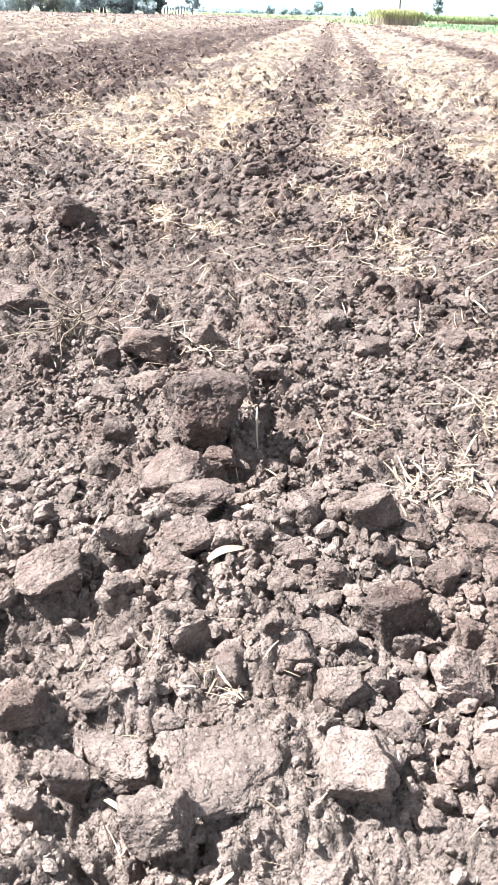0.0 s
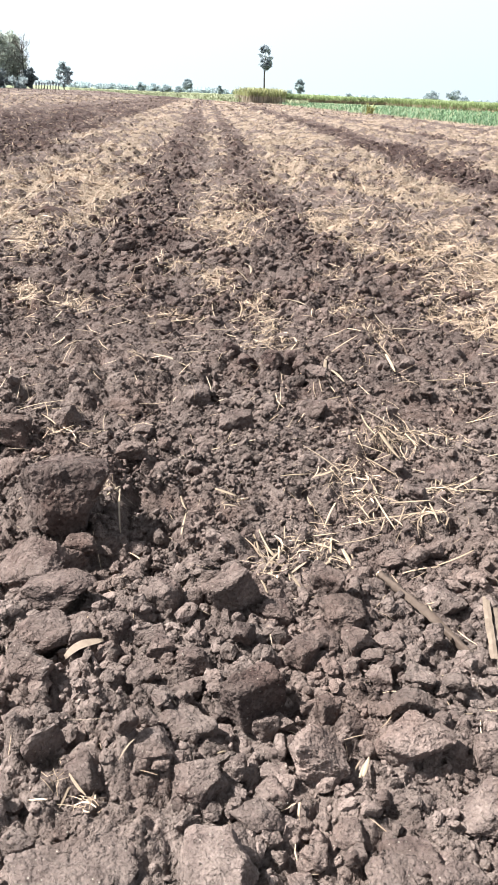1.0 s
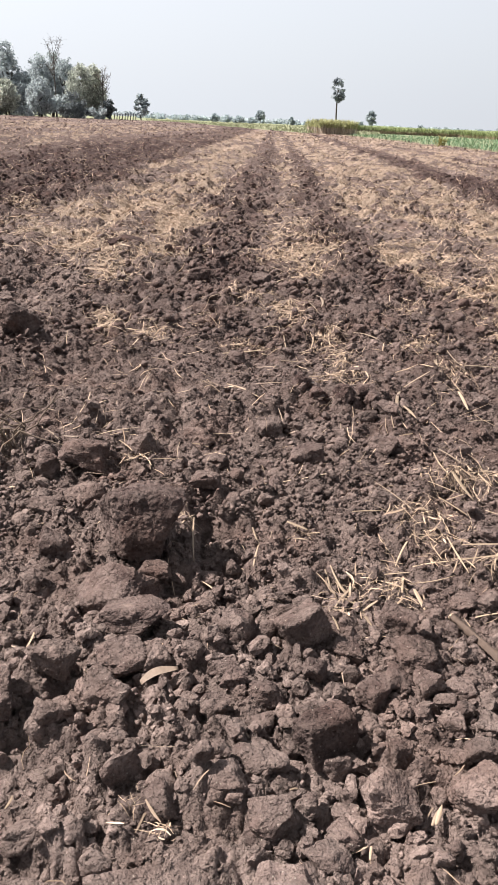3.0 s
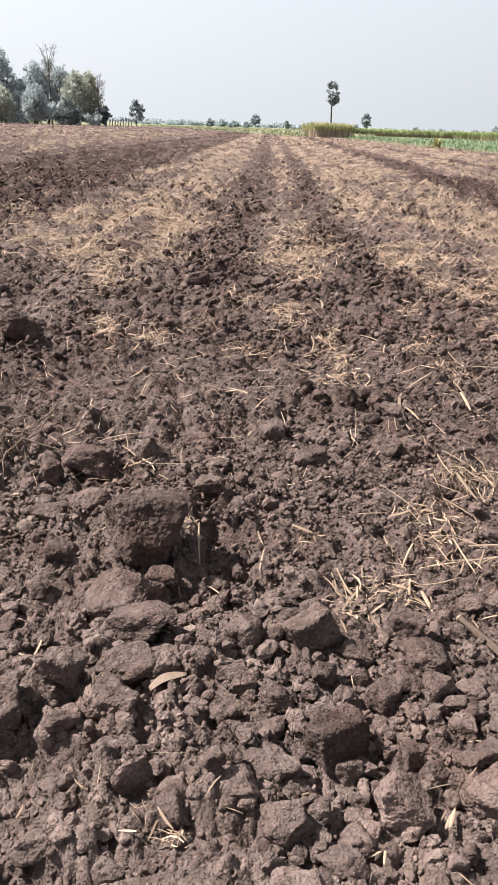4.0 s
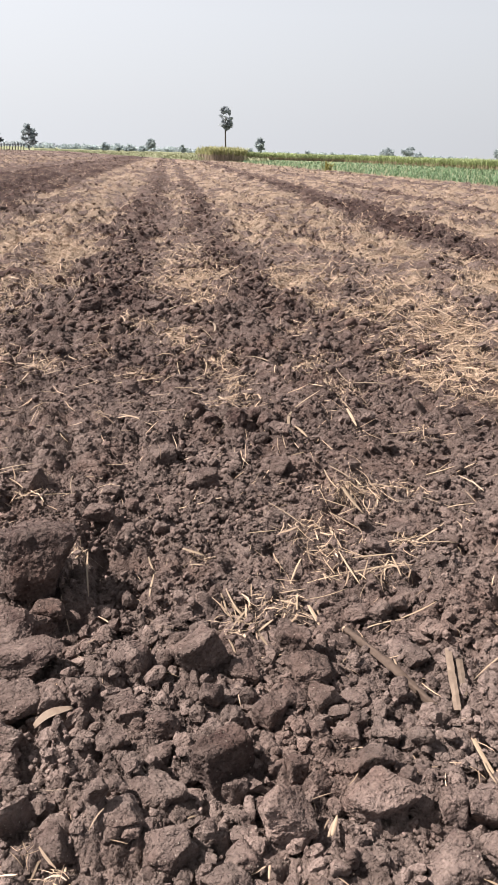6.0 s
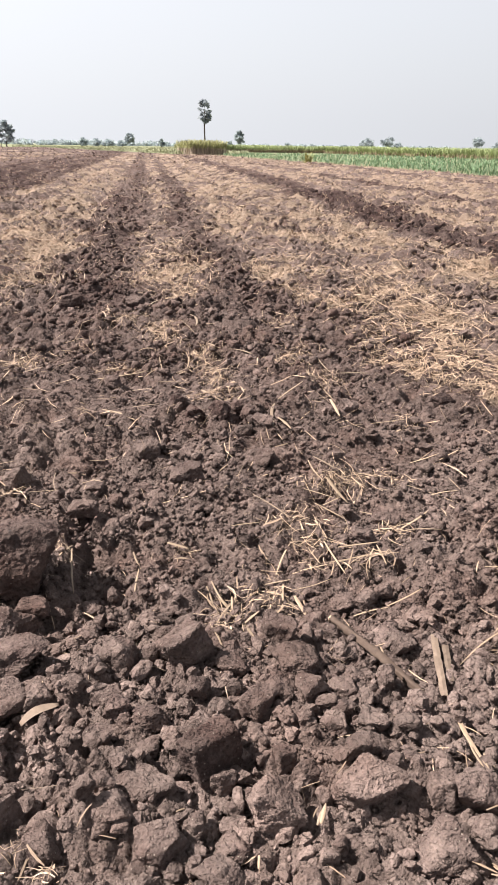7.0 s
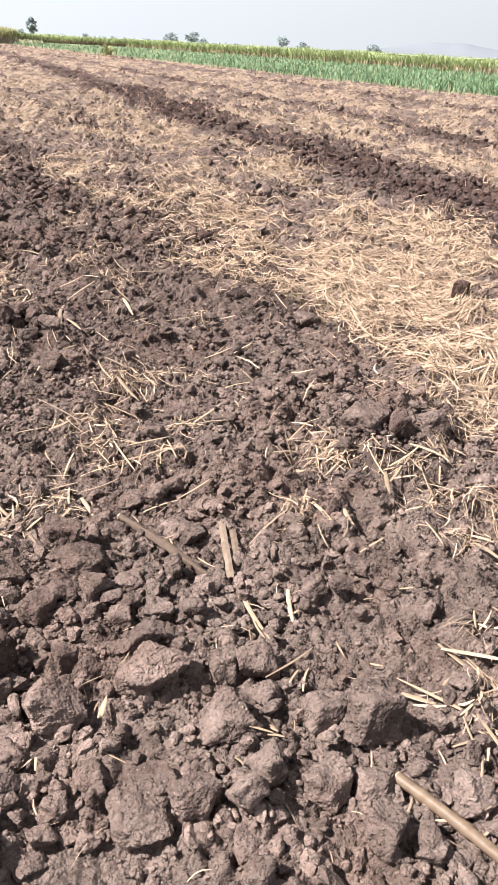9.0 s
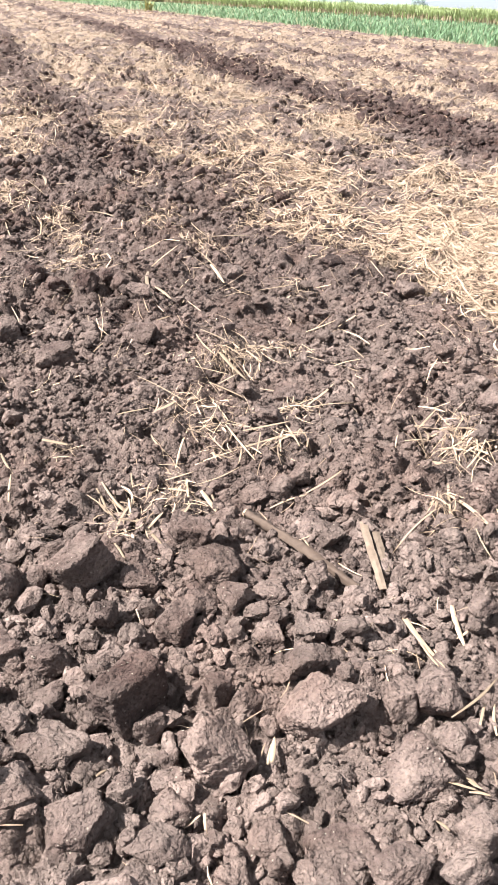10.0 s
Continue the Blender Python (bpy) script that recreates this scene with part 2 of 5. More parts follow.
def straw_cover(x, y):
    """How thickly straw lies: bands along the rows, broken into patches."""
    u, v = rows_uv(x, y)
    w = u + 0.45 * (fbm(u, v, 2.5, 41, 2) - 0.5) + 0.8 * (fbm(u, v, 0.7, 42, 2) - 0.5)
    c = 0.9 * band(w, -3.6, -0.95, 0.25) * step(v, 7.5, 10.0) + 0.7 * band(w, 0.14, 0.76, 0.12) * step(v, 7.0, 9.0)
    c = c + 0.95 * band(w, 1.45 + 0.9 * (1 - step(v, 3.5, 9.0)), 4.7, 0.25) * step(v, 2.4, 3.4)
    c = c + 0.9 * band(w, 6.4, 9.1) + 0.85 * band(w, 9.9, 14.5) + 0.85 * band(w, 15.5, 30.0)
    c = c + 0.5 * (1 - step(w, -11.5, -8.5)) * step(v, 14, 30)
    c = np.maximum(c, 0.13 * step(v, 8, 13) + 0.12 * step(v, 25, 60))
    patches = fbm(x, y, 0.9, 77, 3)
    holes = 0.10 + 1.0 * step(fbm(x, y, 0.34, 78, 3), 0.36, 0.56)
    return np.clip(c * (0.22 + 1.1 * step(patches, 0.36, 0.58)) * holes, 0, 1) * field_edge(x, y)


def moisture(x, y):
    """Freshly turned dark soil lies in strips along the rows; the heap by the path is dry."""
    u, v = rows_uv(x, y)
    w = u + 0.45 * (fbm(u, v, 2.0, 55, 2) - 0.5) + 0.9 * (fbm(u, v, 0.6, 56, 3) - 0.5)
    m = 0.31 + 0.32 * band(w, -0.95, 0.14, 0.2) * step(v, 6, 8.5) + 0.30 * band(w, 0.76, 1.45, 0.15) * step(v, 6, 8.5)
    m = m + 0.22 * band(w, 0.5, 2.5) * step(v, 3.0, 4.5) * (1 - step(v, 7, 9)) + 0.18 * band(w, -1.6, 0.4) * step(v, 3.5, 5) * (1 - step(v, 7, 9))
    m = m + 0.52 * band(w, 4.8, 6.4) + 0.45 * band(w, 9.1, 9.9, 0.2) + 0.4 * band(w, 14.5, 15.5, 0.2)
    m = m + 0.52 * band(w, -8.5, -3.6) * step(v, 9, 13) + 0.25 * (1 - step(w, -8.5, -7.5)) * step(v, 9, 14)
    m = m + 0.25 * (fbm(x, y, 0.9, 63, 3) - 0.5) + 0.3 * (fbm(x, y, 0.22, 65, 2) - 0.5) + 0.5 * (fbm(u, v * 0.12, 0.7, 64, 3) - 0.48) * step(v, 9, 25)
    m = m + 0.55 * (fbm(x, y, 0.8, 67, 3) - 0.5) * step(v, 8, 16)
    m = m - 0.08 * (1 - step(y + 0.5 * np.clip(x, 0, 1), 1.5, 2.8)) - 0.26 * (1 - step(y, 0.9, 1.5)) * (1 - step(x, 0.6, 1.2)) * step(y, -0.2, 0.3) * step(x, -1.6, -1.0) + 0.04 * step(v, 60, 110)
    return np.clip(m, 0.0, 1.0)


MOUNDS = [(-0.33, 1.62, 0.20, 0.02), (0.07, 1.03, 0.22, 0.07), (-0.42, 1.02, 0.16, 0.07), (0.25, 1.45, 0.35, 0.05),
          (0.45, 1.85, 0.30, 0.05), (0.80, 1.20, 0.30, 0.05), (-0.10, 2.50, 0.26, 0.10), (0.16, 2.50, 0.10, -0.10), (0.75, 4.10, 0.35, 0.07),
          (1.00, 3.45, 0.30, 0.06), (2.10, 2.25, 0.35, 0.06), (-0.20, 1.32, 0.16, 0.02), (0.10, 2.15, 0.20, -0.05)]


def dusty(x, y):
    """The smooth dusty spots beside the path, 0 to 1."""
    d = 0.0
    for cx, cy, rx, ry in ((0.13, 1.02, 0.24, 0.20), (-0.34, 1.33, 0.17, 0.15), (0.35, 0.86, 0.34, 0.16), (-0.30, 0.98, 0.20, 0.14), (1.35, 1.15, 0.25, 0.2)):
        d = np.maximum(d, 1 - step(((x - cx) / rx) ** 2 + ((y - cy) / ry) ** 2, 0.5, 1.4))
    return d


def ground_height(x, y):
    x, y = np.asarray(x, float), np.asarray(y, float)
    u, v = rows_uv(x, y)
    near = np.hypot(x, y)
    inside = field_edge(x, y)
    h = 0.08 * (fbm(u, v * 0.4, 1.4, 3, 3) - 0.5) + (0.02 + 0.04 * step(near, 15, 50)) * np.cos((u + 0.5 * fbm(u, v * 0.3, 4.0, 31, 2)) * 2 * math.pi / 1.35 + 0.6) * step(v, 2.5, 5)
    warp_x, warp_y = x + 0.06 * fbm(x, y, 0.10, 8, 2), y + 0.06 * fbm(x, y, 0.10, 9, 2)
    smooth_spot = dusty(x, y)
    rough = (0.35 + 0.85 * step(fbm(x, y, 0.55, 21, 2), 0.32, 0.62)) * (1 - 0.6 * smooth_spot)
    h = h + 0.065 * rough * lumps(warp_x, warp_y, 0.17, 11) + 0.052 * (0.35 + 0.65 * rough) * lumps(warp_x, warp_y, 0.075, 12) * (1 - 0.45 * smooth_spot)
    h = h + 0.026 * (1 - 0.25 * smooth_spot) * lumps(warp_x, warp_y, 0.036, 13) * (1 - step(near, 7, 11))
    h = h + 0.006 * fbm(x, y, 0.02, 14, 2) * (1 - step(near, 3, 5))
    h = h + (0.11 * lumps(warp_x, warp_y, 0.30, 15) + 0.085 * lumps(warp_x, warp_y, 0.14, 16) - 0.06) * step(near, 3.5, 9) * (0.55 + 0.6 * moisture(x, y))
    h = h + (0.17 * lumps(warp_x, warp_y, 0.50, 17) + 0.07 * lumps(warp_x, warp_y, 0.30, 18) - 0.08) * step(near, 9, 17)
    h = (h - 0.055) * inside * (1 - 0.35 * step(near, 60, 140))
    for mx, my, size, tall in MOUNDS:
        h = h + tall * np.exp(-((x - mx) ** 2 + (y - my) ** 2) / (size * size))
    return h


def mesh_arrays(name, verts, faces, attributes=None, smooth=True):
    """A mesh from arrays; faces all have the same number of corners."""
    me = bpy.data.meshes.new(name)
    verts, faces = np.asarray(verts, np.float32), np.asarray(faces, np.int32)
    count, corners = faces.shape
    me.vertices.add(len(verts))
    me.vertices.foreach_set("co", verts.ravel())
    me.loops.add(count * corners)
    me.loops.foreach_set("vertex_index", faces.ravel())
    me.polygons.add(count)
    me.polygons.foreach_set("loop_start", np.arange(0, count * corners, corners, dtype=np.int32))
    me.polygons.foreach_set("use_smooth", np.full(count, smooth) if np.ndim(smooth) == 0 else smooth)
    for key, values in (attributes or {}).items():
        me.attributes.new(key, "FLOAT", "POINT").data.foreach_set("value", np.asarray(values, np.float32))
    me.update(calc_edges=True)
    return me


def part(name, me, material, parent=None, label=""):
    """Links a mesh (or a bmesh) as one object, under a thing where one is given."""
    if isinstance(me, bmesh.types.BMesh):
        bm, me = me, bpy.data.meshes.new(name)
        bm.to_mesh(me)
        bm.free()
    if not me.materials:
        me.materials.append(material)
    ob = new(name, me)
    ob.parent = parent
    return tagged(ob, label)


def thing(name, x, y, z=0.0, turn=0.0, scale=1.0):
    ob = new(name)
    ob.matrix_basis = pose(x, y, z, 0, 0, turn) @ Matrix.Scale(scale, 4)
    ob.empty_display_size = 0.1
    return ob


# ---------------------------------------------------------------- ground: one sheet to the horizon
def build_ground():
    fine = np.arange(-41, 69, 0.32)
    coarse = np.arange(70.2, 318.4, 1.5)
    ang = np.radians(np.concatenate([fine, coarse]))
    near = np.concatenate([0.40 * (3.0 / 0.40) ** np.linspace(0, 1, 230, endpoint=False), 3.0 * (14.0 / 3.0) ** np.linspace(0, 1, 270, endpoint=False), 14.0 * (60.0 / 14.0) ** np.linspace(0, 1, 300, endpoint=False), 60.0 * (320.0 / 60.0) ** np.linspace(0, 1, 110)])
    far = near[-1] * 1.07 ** np.arange(1, 38)
    rad = np.concatenate([[0.0, 0.12, 0.25], near, far])
    a, r = np.meshgrid(ang, rad)
    x, y = 0.18 + r * np.sin(a), -0.05 + r * np.cos(a)
    z = ground_height(x, y)
    n_r, n_a = x.shape
    i, j = np.meshgrid(np.arange(n_r - 1), np.arange(n_a), indexing="ij")
    k = (j + 1) % n_a
    faces = np.stack([i * n_a + j, (i + 1) * n_a + j, (i + 1) * n_a + k, i * n_a + k], -1).reshape(-1, 4)
    grass = np.clip(1 - field_edge(x, y), 0, 1)
    rough = np.random.default_rng(2).normal(0, 1, x.shape) * 0.0022 * np.clip(r, 0.6, 6) ** 0.6 * field_edge(x, y)
    me = mesh_arrays("ground", np.stack([x, y, z + rough], -1).reshape(-1, 3), faces,
                     {"moist": moisture(x, y).ravel(), "straw": straw_cover(x, y).ravel(), "grass": grass.ravel()})
    tagged(part("ground", me, SOIL_GROUND), "ploughed brown clay field with lumpy furrows and straw", "ploughed field", kind="structure")


build_ground()


# ---------------------------------------------------------------- clods and crumbs
ICO = {}


def ico(level):
    if level not in ICO:
        bm = bmesh.new()
        if level:
            bmesh.ops.create_icosphere(bm, subdivisions=level, radius=1.0)
        else:
            corners = [bm.verts.new(c) for c in ((1, 0, 0), (-1, 0, 0), (0, 1, 0), (0, -1, 0), (0, 0, 1), (0, 0, -1))]
            for a, b, c in ((0, 2, 4), (2, 1, 4), (1, 3, 4), (3, 0, 4), (2, 0, 5), (1, 2, 5), (3, 1, 5), (0, 3, 5)):
                bm.faces.new((corners[a], corners[b], corners[c]))
            bm.verts.index_update()
        bm.verts.ensure_lookup_table()
        ICO[level] = (np.array([v.co[:] for v in bm.verts]), np.array([[v.index for v in f.verts] for f in bm.faces]))
        bm.free()
    return ICO[level]


def hash3(i, j, k, s):
    h = (i.astype(np.int64) * 374761393 + j.astype(np.int64) * 668265263 + k.astype(np.int64) * 2147483647 + s * 974634777) & 0xFFFFFFFF
    h = ((h ^ (h >> 13)) * 1274126177) & 0xFFFFFFFF
    return ((h ^ (h >> 16)) & 0xFFFF) / 65535.0


def noise3(p, s):
    """Smooth noise in space, 0 to 1."""
    c = np.floor(p)
    a = p - c
    a = a * a * (3 - 2 * a)
    total = 0.0
    for dx, dy, dz in itertools.product((0, 1), repeat=3):
        weight = (a[:, 0] if dx else 1 - a[:, 0]) * (a[:, 1] if dy else 1 - a[:, 1]) * (a[:, 2] if dz else 1 - a[:, 2])
        total = total + weight * hash3(c[:, 0] + dx, c[:, 1] + dy, c[:, 2] + dz, s)
    return total


def grains3(p, s):
    """Round grains packed in space: the nearness of the nearest one, about -0.4 to 0.5."""
    c = np.floor(p)
    best = np.full(len(p), 9.0)
    for d in itertools.product((-1, 0, 1), repeat=3):
        q = c + d
        at = q + np.stack([hash3(q[:, 0], q[:, 1], q[:, 2], s + k) for k in (0, 3, 7)], -1)
        best = np.minimum(best, np.sum((p - at) ** 2, axis=1))
    return 0.5 - np.sqrt(best)


def clod_shape(level, rng, lumpy=1.0):
    """An angular broken lump, each side 1 long: a ball cut by planes, with crumbly faces. Also gives how freshly broken each face is, -1 to 1."""
    dirs, faces = ico(level)
    axes = np.array([[1, 0, 0], [-1, 0, 0], [0, 1, 0], [0, -1, 0], [0, 0, 1], [0, 0, -1.0]])
    planes = np.concatenate([axes + rng.normal(0, 0.28, (6, 3)), rng.normal(size=(7, 3))])
    planes /= np.linalg.norm(planes, axis=1)[:, None]
    offs = np.concatenate([rng.uniform(0.42, 0.60, 6), rng.uniform(0.47, 0.72, 7)])
    seed = int(rng.integers(0, 9999))
    bent = dirs + 0.16 * (np.stack([noise3(dirs * 2.2 + 40, seed + k) for k in (0, 1, 2)], -1) - 0.5)
    dots = np.clip(bent @ planes.T, 0, None) / offs
    power = 20 if level > 2 else 12
    r = (np.sum(dots ** power, axis=1) + 1.0) ** (-1 / power)
    skin = 0.22 * (noise3(dirs * 1.8 + 40, seed + 5) - 0.5)
    if level > 2:
        skin = skin + 0.06 * grains3(dirs * 3.4 + 40, seed + 11)
    if level > 3:
        patchy = 0.4 + 0.9 * noise3(dirs * 1.6 + 40, seed + 17)
        skin = skin + 0.07 * patchy * grains3(dirs * 7.5 + 40, seed + 21)
    if level > 4:
        skin = skin + 0.05 * patchy * grains3(dirs * 16 + 40, seed + 31)
    skin = skin + rng.normal(0, 0.006 if level > 2 else 0.055, len(dirs))
    v = dirs * (r * (1 + lumpy * skin))[:, None]
    v = v - (v.max(0) + v.min(0)) / 2
    return v / (v.max(0) - v.min(0)), faces, rng.uniform(-1, 1, len(planes))[np.argmax(dots, axis=1)]


def crumb_shape(level, rng):
    """A small irregular crumb, knobbly rather than cut."""
    dirs, faces = ico(level)
    r = np.full(len(dirs), 0.8)
    for k in range(5):
        r = r + 0.13 * np.sin(dirs @ (rng.normal(size=3) * (1.6 + 0.9 * k)) + rng.uniform(0, 6))
    planes = rng.normal(size=(4, 3))
    planes /= np.linalg.norm(planes, axis=1)[:, None]
    dots = np.clip(dirs @ planes.T, 0, None) / rng.uniform(0.45, 0.75, 4)
    r = r * (np.sum(dots ** 8, axis=1) + 1.0) ** (-1 / 8) * rng.uniform(0.90, 1.10, len(dirs))
    if level == 0:
        dirs = dirs + rng.normal(0, 0.25, dirs.shape)
    v = dirs * r[:, None]
    v = v - (v.max(0) + v.min(0)) / 2
    return v / (v.max(0) - v.min(0)).max(), faces


CLODS = []


def clod(x, y, wide, tall, moist, label=""):
    """One clod lying on the soil."""
    CLODS.append((x, y, wide))
    rng = np.random.default_rng(1000 + len(CLODS))
    near = wide / math.hypot(x - 0.2, y, 1.4)
    v, f, fresh = clod_shape(6 if near > 0.15 else 5 if near > 0.055 else 4, rng)
    v = v * np.array([wide * 1.04, wide * rng.uniform(0.80, 0.98), tall * 1.12])
    me = mesh_arrays("clod", v, f, {"moist": np.clip(0.10 + 0.9 * moist + 0.11 * fresh, 0, 1)}, smooth=False)
    ob = part("clod", me, SOIL_CLOD)
    ob.matrix_basis = pose(x, y, float(ground_height(x, y)) + tall * 0.36, rng.uniform(-12, 12), rng.uniform(-12, 12), rng.uniform(-25, 25))
    if not label:
        shade = "dark moist brown" if moist > 0.52 else "brown" if moist > 0.22 else "pale dry grey-brown"
        size = "large " if wide > 0.17 else "small " if wide < 0.08 else ""
        label = f"{size}{shade} clod of clay soil lying on the furrow"
    tagged(ob, label, "soil clod", "loose clods")


clod(-0.100, 2.332, 0.296, 0.241, 0.55)
clod(-0.168, 2.069, 0.277, 0.138, 0.50)
clod(-0.098, 1.947, 0.240, 0.120, 0.50)
clod(-0.051, 2.170, 0.122, 0.061, 0.50)
clod(-0.136, 1.564, 0.122, 0.111, 0.10)
clod(-0.088, 1.293, 0.097, 0.102, 0.25)
clod(-0.009, 1.347, 0.071, 0.043, 0.20)
clod(0.017, 1.215, 0.084, 0.074, 0.25)
clod(-0.011, 1.714, 0.089, 0.063, 0.10)
clod(-0.112, 1.718, 0.139, 0.070, 0.30)
clod(-0.029, 1.803, 0.106, 0.053, 0.30)
clod(0.172, 1.690, 0.094, 0.050, 0.35)
clod(0.197, 1.605, 0.075, 0.067, 0.40)
clod(0.098, 1.668, 0.054, 0.047, 0.25)
clod(0.089, 1.725, 0.066, 0.035, 0.35)
clod(0.221, 1.835, 0.117, 0.109, 0.40)
clod(0.299, 1.845, 0.088, 0.083, 0.35)
clod(0.407, 1.814, 0.159, 0.137, 0.40)
clod(0.276, 1.566, 0.089, 0.047, 0.40)
clod(0.260, 1.479, 0.071, 0.054, 0.35)
clod(0.241, 1.347, 0.133, 0.067, 0.25)
clod(0.420, 1.631, 0.072, 0.056, 0.40)
clod(0.412, 1.397, 0.153, 0.125, 0.58)
clod(0.335, 1.397, 0.042, 0.044, 0.30)
clod(0.145, 1.518, 0.079, 0.050, 0.25)
clod(0.161, 1.262, 0.094, 0.047, 0.20)
clod(0.109, 1.283, 0.050, 0.047, 0.25)
clod(0.179, 1.226, 0.049, 0.025, 0.25)
clod(0.237, 1.184, 0.073, 0.037, 0.20)
clod(0.225, 1.159, 0.054, 0.027, 0.20)
clod(0.291, 1.220, 0.038, 0.038, 0.15)
clod(0.337, 1.213, 0.057, 0.053, 0.15)
clod(0.581, 1.581, 0.111, 0.056, 0.35)
clod(0.649, 1.646, 0.120, 0.060, 0.35)
clod(0.747, 1.632, 0.090, 0.059, 0.30)
clod(0.721, 1.565, 0.053, 0.038, 0.20)
clod(0.775, 1.571, 0.063, 0.031, 0.15)
clod(0.691, 1.508, 0.053, 0.030, 0.30)
clod(0.817, 1.541, 0.073, 0.037, 0.25)
clod(0.762, 1.469, 0.063, 0.047, 0.25)
clod(0.871, 1.473, 0.085, 0.056, 0.25)
clod(0.983, 1.630, 0.067, 0.070, 0.35)
clod(0.843, 1.631, 0.091, 0.046, 0.30)
clod(0.598, 1.359, 0.072, 0.076, 0.30)
clod(0.543, 1.371, 0.042, 0.044, 0.20)
clod(0.474, 1.335, 0.061, 0.037, 0.20)
clod(0.648, 1.318, 0.065, 0.045, 0.30)
clod(0.643, 1.512, 0.048, 0.024, 0.40)
clod(0.489, 1.279, 0.046, 0.049, 0.30)
clod(0.532, 1.220, 0.131, 0.113, 0.10)
clod(0.762, 1.249, 0.180, 0.090, 0.15)
clod(0.866, 1.225, 0.070, 0.054, 0.20)
clod(0.872, 1.311, 0.052, 0.035, 0.20)
clod(0.807, 1.374, 0.095, 0.047, 0.25)
clod(0.436, 1.202, 0.052, 0.026, 0.15)
clod(0.424, 1.157, 0.046, 0.033, 0.15)
clod(0.657, 1.112, 0.040, 0.041, 0.25)
clod(0.695, 1.115, 0.035, 0.025, 0.25)
clod(0.447, 1.259, 0.039, 0.040, 0.20)
clod(0.427, 1.328, 0.059, 0.062, 0.25)
clod(0.738, 1.742, 0.163, 0.082, 0.30)
clod(0.535, 1.759, 0.095, 0.047, 0.35)
clod(0.718, 1.883, 0.114, 0.086, 0.30)
clod(1.075, 2.051, 0.092, 0.049, 0.30)
clod(1.156, 2.081, 0.083, 0.052, 0.35)
clod(0.999, 2.054, 0.101, 0.065, 0.35)
clod(1.101, 1.781, 0.065, 0.069, 0.30)
clod(1.077, 1.856, 0.104, 0.052, 0.35)
clod(0.630, 3.202, 0.153, 0.117, 0.40)
clod(-0.155, 3.245, 0.127, 0.111, 0.38)
clod(0.115, 3.407, 0.151, 0.076, 0.42)
clod(0.180, 3.132, 0.113, 0.057, 0.30)
clod(0.242, 2.745, 0.113, 0.078, 0.35)
clod(0.136, 2.823, 0.127, 0.068, 0.40)
clod(0.460, 3.476, 0.142, 0.091, 0.30)
clod(1.015, 2.674, 0.062, 0.062, 0.35)
clod(1.388, 2.600, 0.135, 0.068, 0.38)
clod(1.218, 2.422, 0.104, 0.052, 0.38)
clod(1.398, 2.269, 0.090, 0.045, 0.33)
clod(1.337, 3.136, 0.104, 0.084, 0.38)
clod(0.977, 3.578, 0.101, 0.083, 0.30)
clod(1.091, 3.567, 0.110, 0.094, 0.38)
clod(0.371, 4.723, 0.108, 0.083, 0.55)
clod(0.121, 7.265, 0.217, 0.127, 0.70)
clod(0.730, 7.286, 0.188, 0.105, 0.50)
clod(1.656, 3.485, 0.096, 0.048, 0.28)
clod(2.255, 3.834, 0.133, 0.070, 0.85)
clod(2.183, 3.555, 0.082, 0.061, 0.35)
clod(2.771, 5.478, 0.123, 0.093, 0.85)
clod(0.988, 3.233, 0.143, 0.079, 0.42)
clod(1.104, 3.252, 0.111, 0.069, 0.40)
clod(-0.404, 3.074, 0.223, 0.112, 0.45)
clod(-0.351, 2.753, 0.163, 0.097, 0.30)
clod(-0.556, 3.010, 0.108, 0.113, 0.38)
clod(-0.493, 2.634, 0.119, 0.069, 0.30)
clod(-0.403, 2.365, 0.139, 0.097, 0.55)
clod(-0.837, 2.975, 0.106, 0.088, 0.50)
clod(-0.851, 2.574, 0.110, 0.055, 0.25)
clod(-0.532, 2.166, 0.065, 0.034, 0.20)
clod(-0.453, 2.152, 0.064, 0.058, 0.20)
clod(-0.662, 2.046, 0.082, 0.050, 0.20)
clod(-0.521, 2.071, 0.062, 0.031, 0.20)
clod(-0.281, 1.660, 0.126, 0.086, 0.08)
clod(-0.268, 1.519, 0.105, 0.090, 0.08)
clod(-0.449, 1.524, 0.177, 0.097, 0.38)
clod(-0.259, 1.146, 0.083, 0.054, 0.25)
clod(-0.209, 1.143, 0.045, 0.022, 0.12)
clod(-0.407, 1.092, 0.107, 0.081, 0.20)
clod(-0.201, 1.010, 0.140, 0.070, 0.20)
clod(-0.358, 0.903, 0.060, 0.063, 0.15)
clod(-0.286, 0.965, 0.087, 0.092, 0.20)
clod(-0.109, 0.850, 0.136, 0.142, 0.12)
clod(0.275, 0.991, 0.161, 0.100, 0.12)
clod(0.432, 1.215, 0.060, 0.030, 0.10)
clod(0.419, 1.155, 0.073, 0.036, 0.12)
clod(0.480, 1.082, 0.056, 0.028, 0.10)
clod(0.503, 1.052, 0.066, 0.036, 0.10)
clod(0.397, 1.058, 0.043, 0.046, 0.10)
clod(0.474, 1.016, 0.062, 0.037, 0.10)
clod(0.446, 0.973, 0.062, 0.043, 0.15)
clod(0.411, 0.934, 0.070, 0.035, 0.05)
clod(0.518, 0.926, 0.056, 0.048, 0.10)
clod(0.492, 0.956, 0.044, 0.022, 0.20)
clod(0.261, 1.173, 0.113, 0.057, 0.22)
clod(0.330, 1.124, 0.041, 0.028, 0.10)
clod(0.370, 1.099, 0.098, 0.049, 0.15)
clod(0.280, 1.118, 0.041, 0.020, 0.15)
clod(-0.028, 1.093, 0.034, 0.036, 0.30)
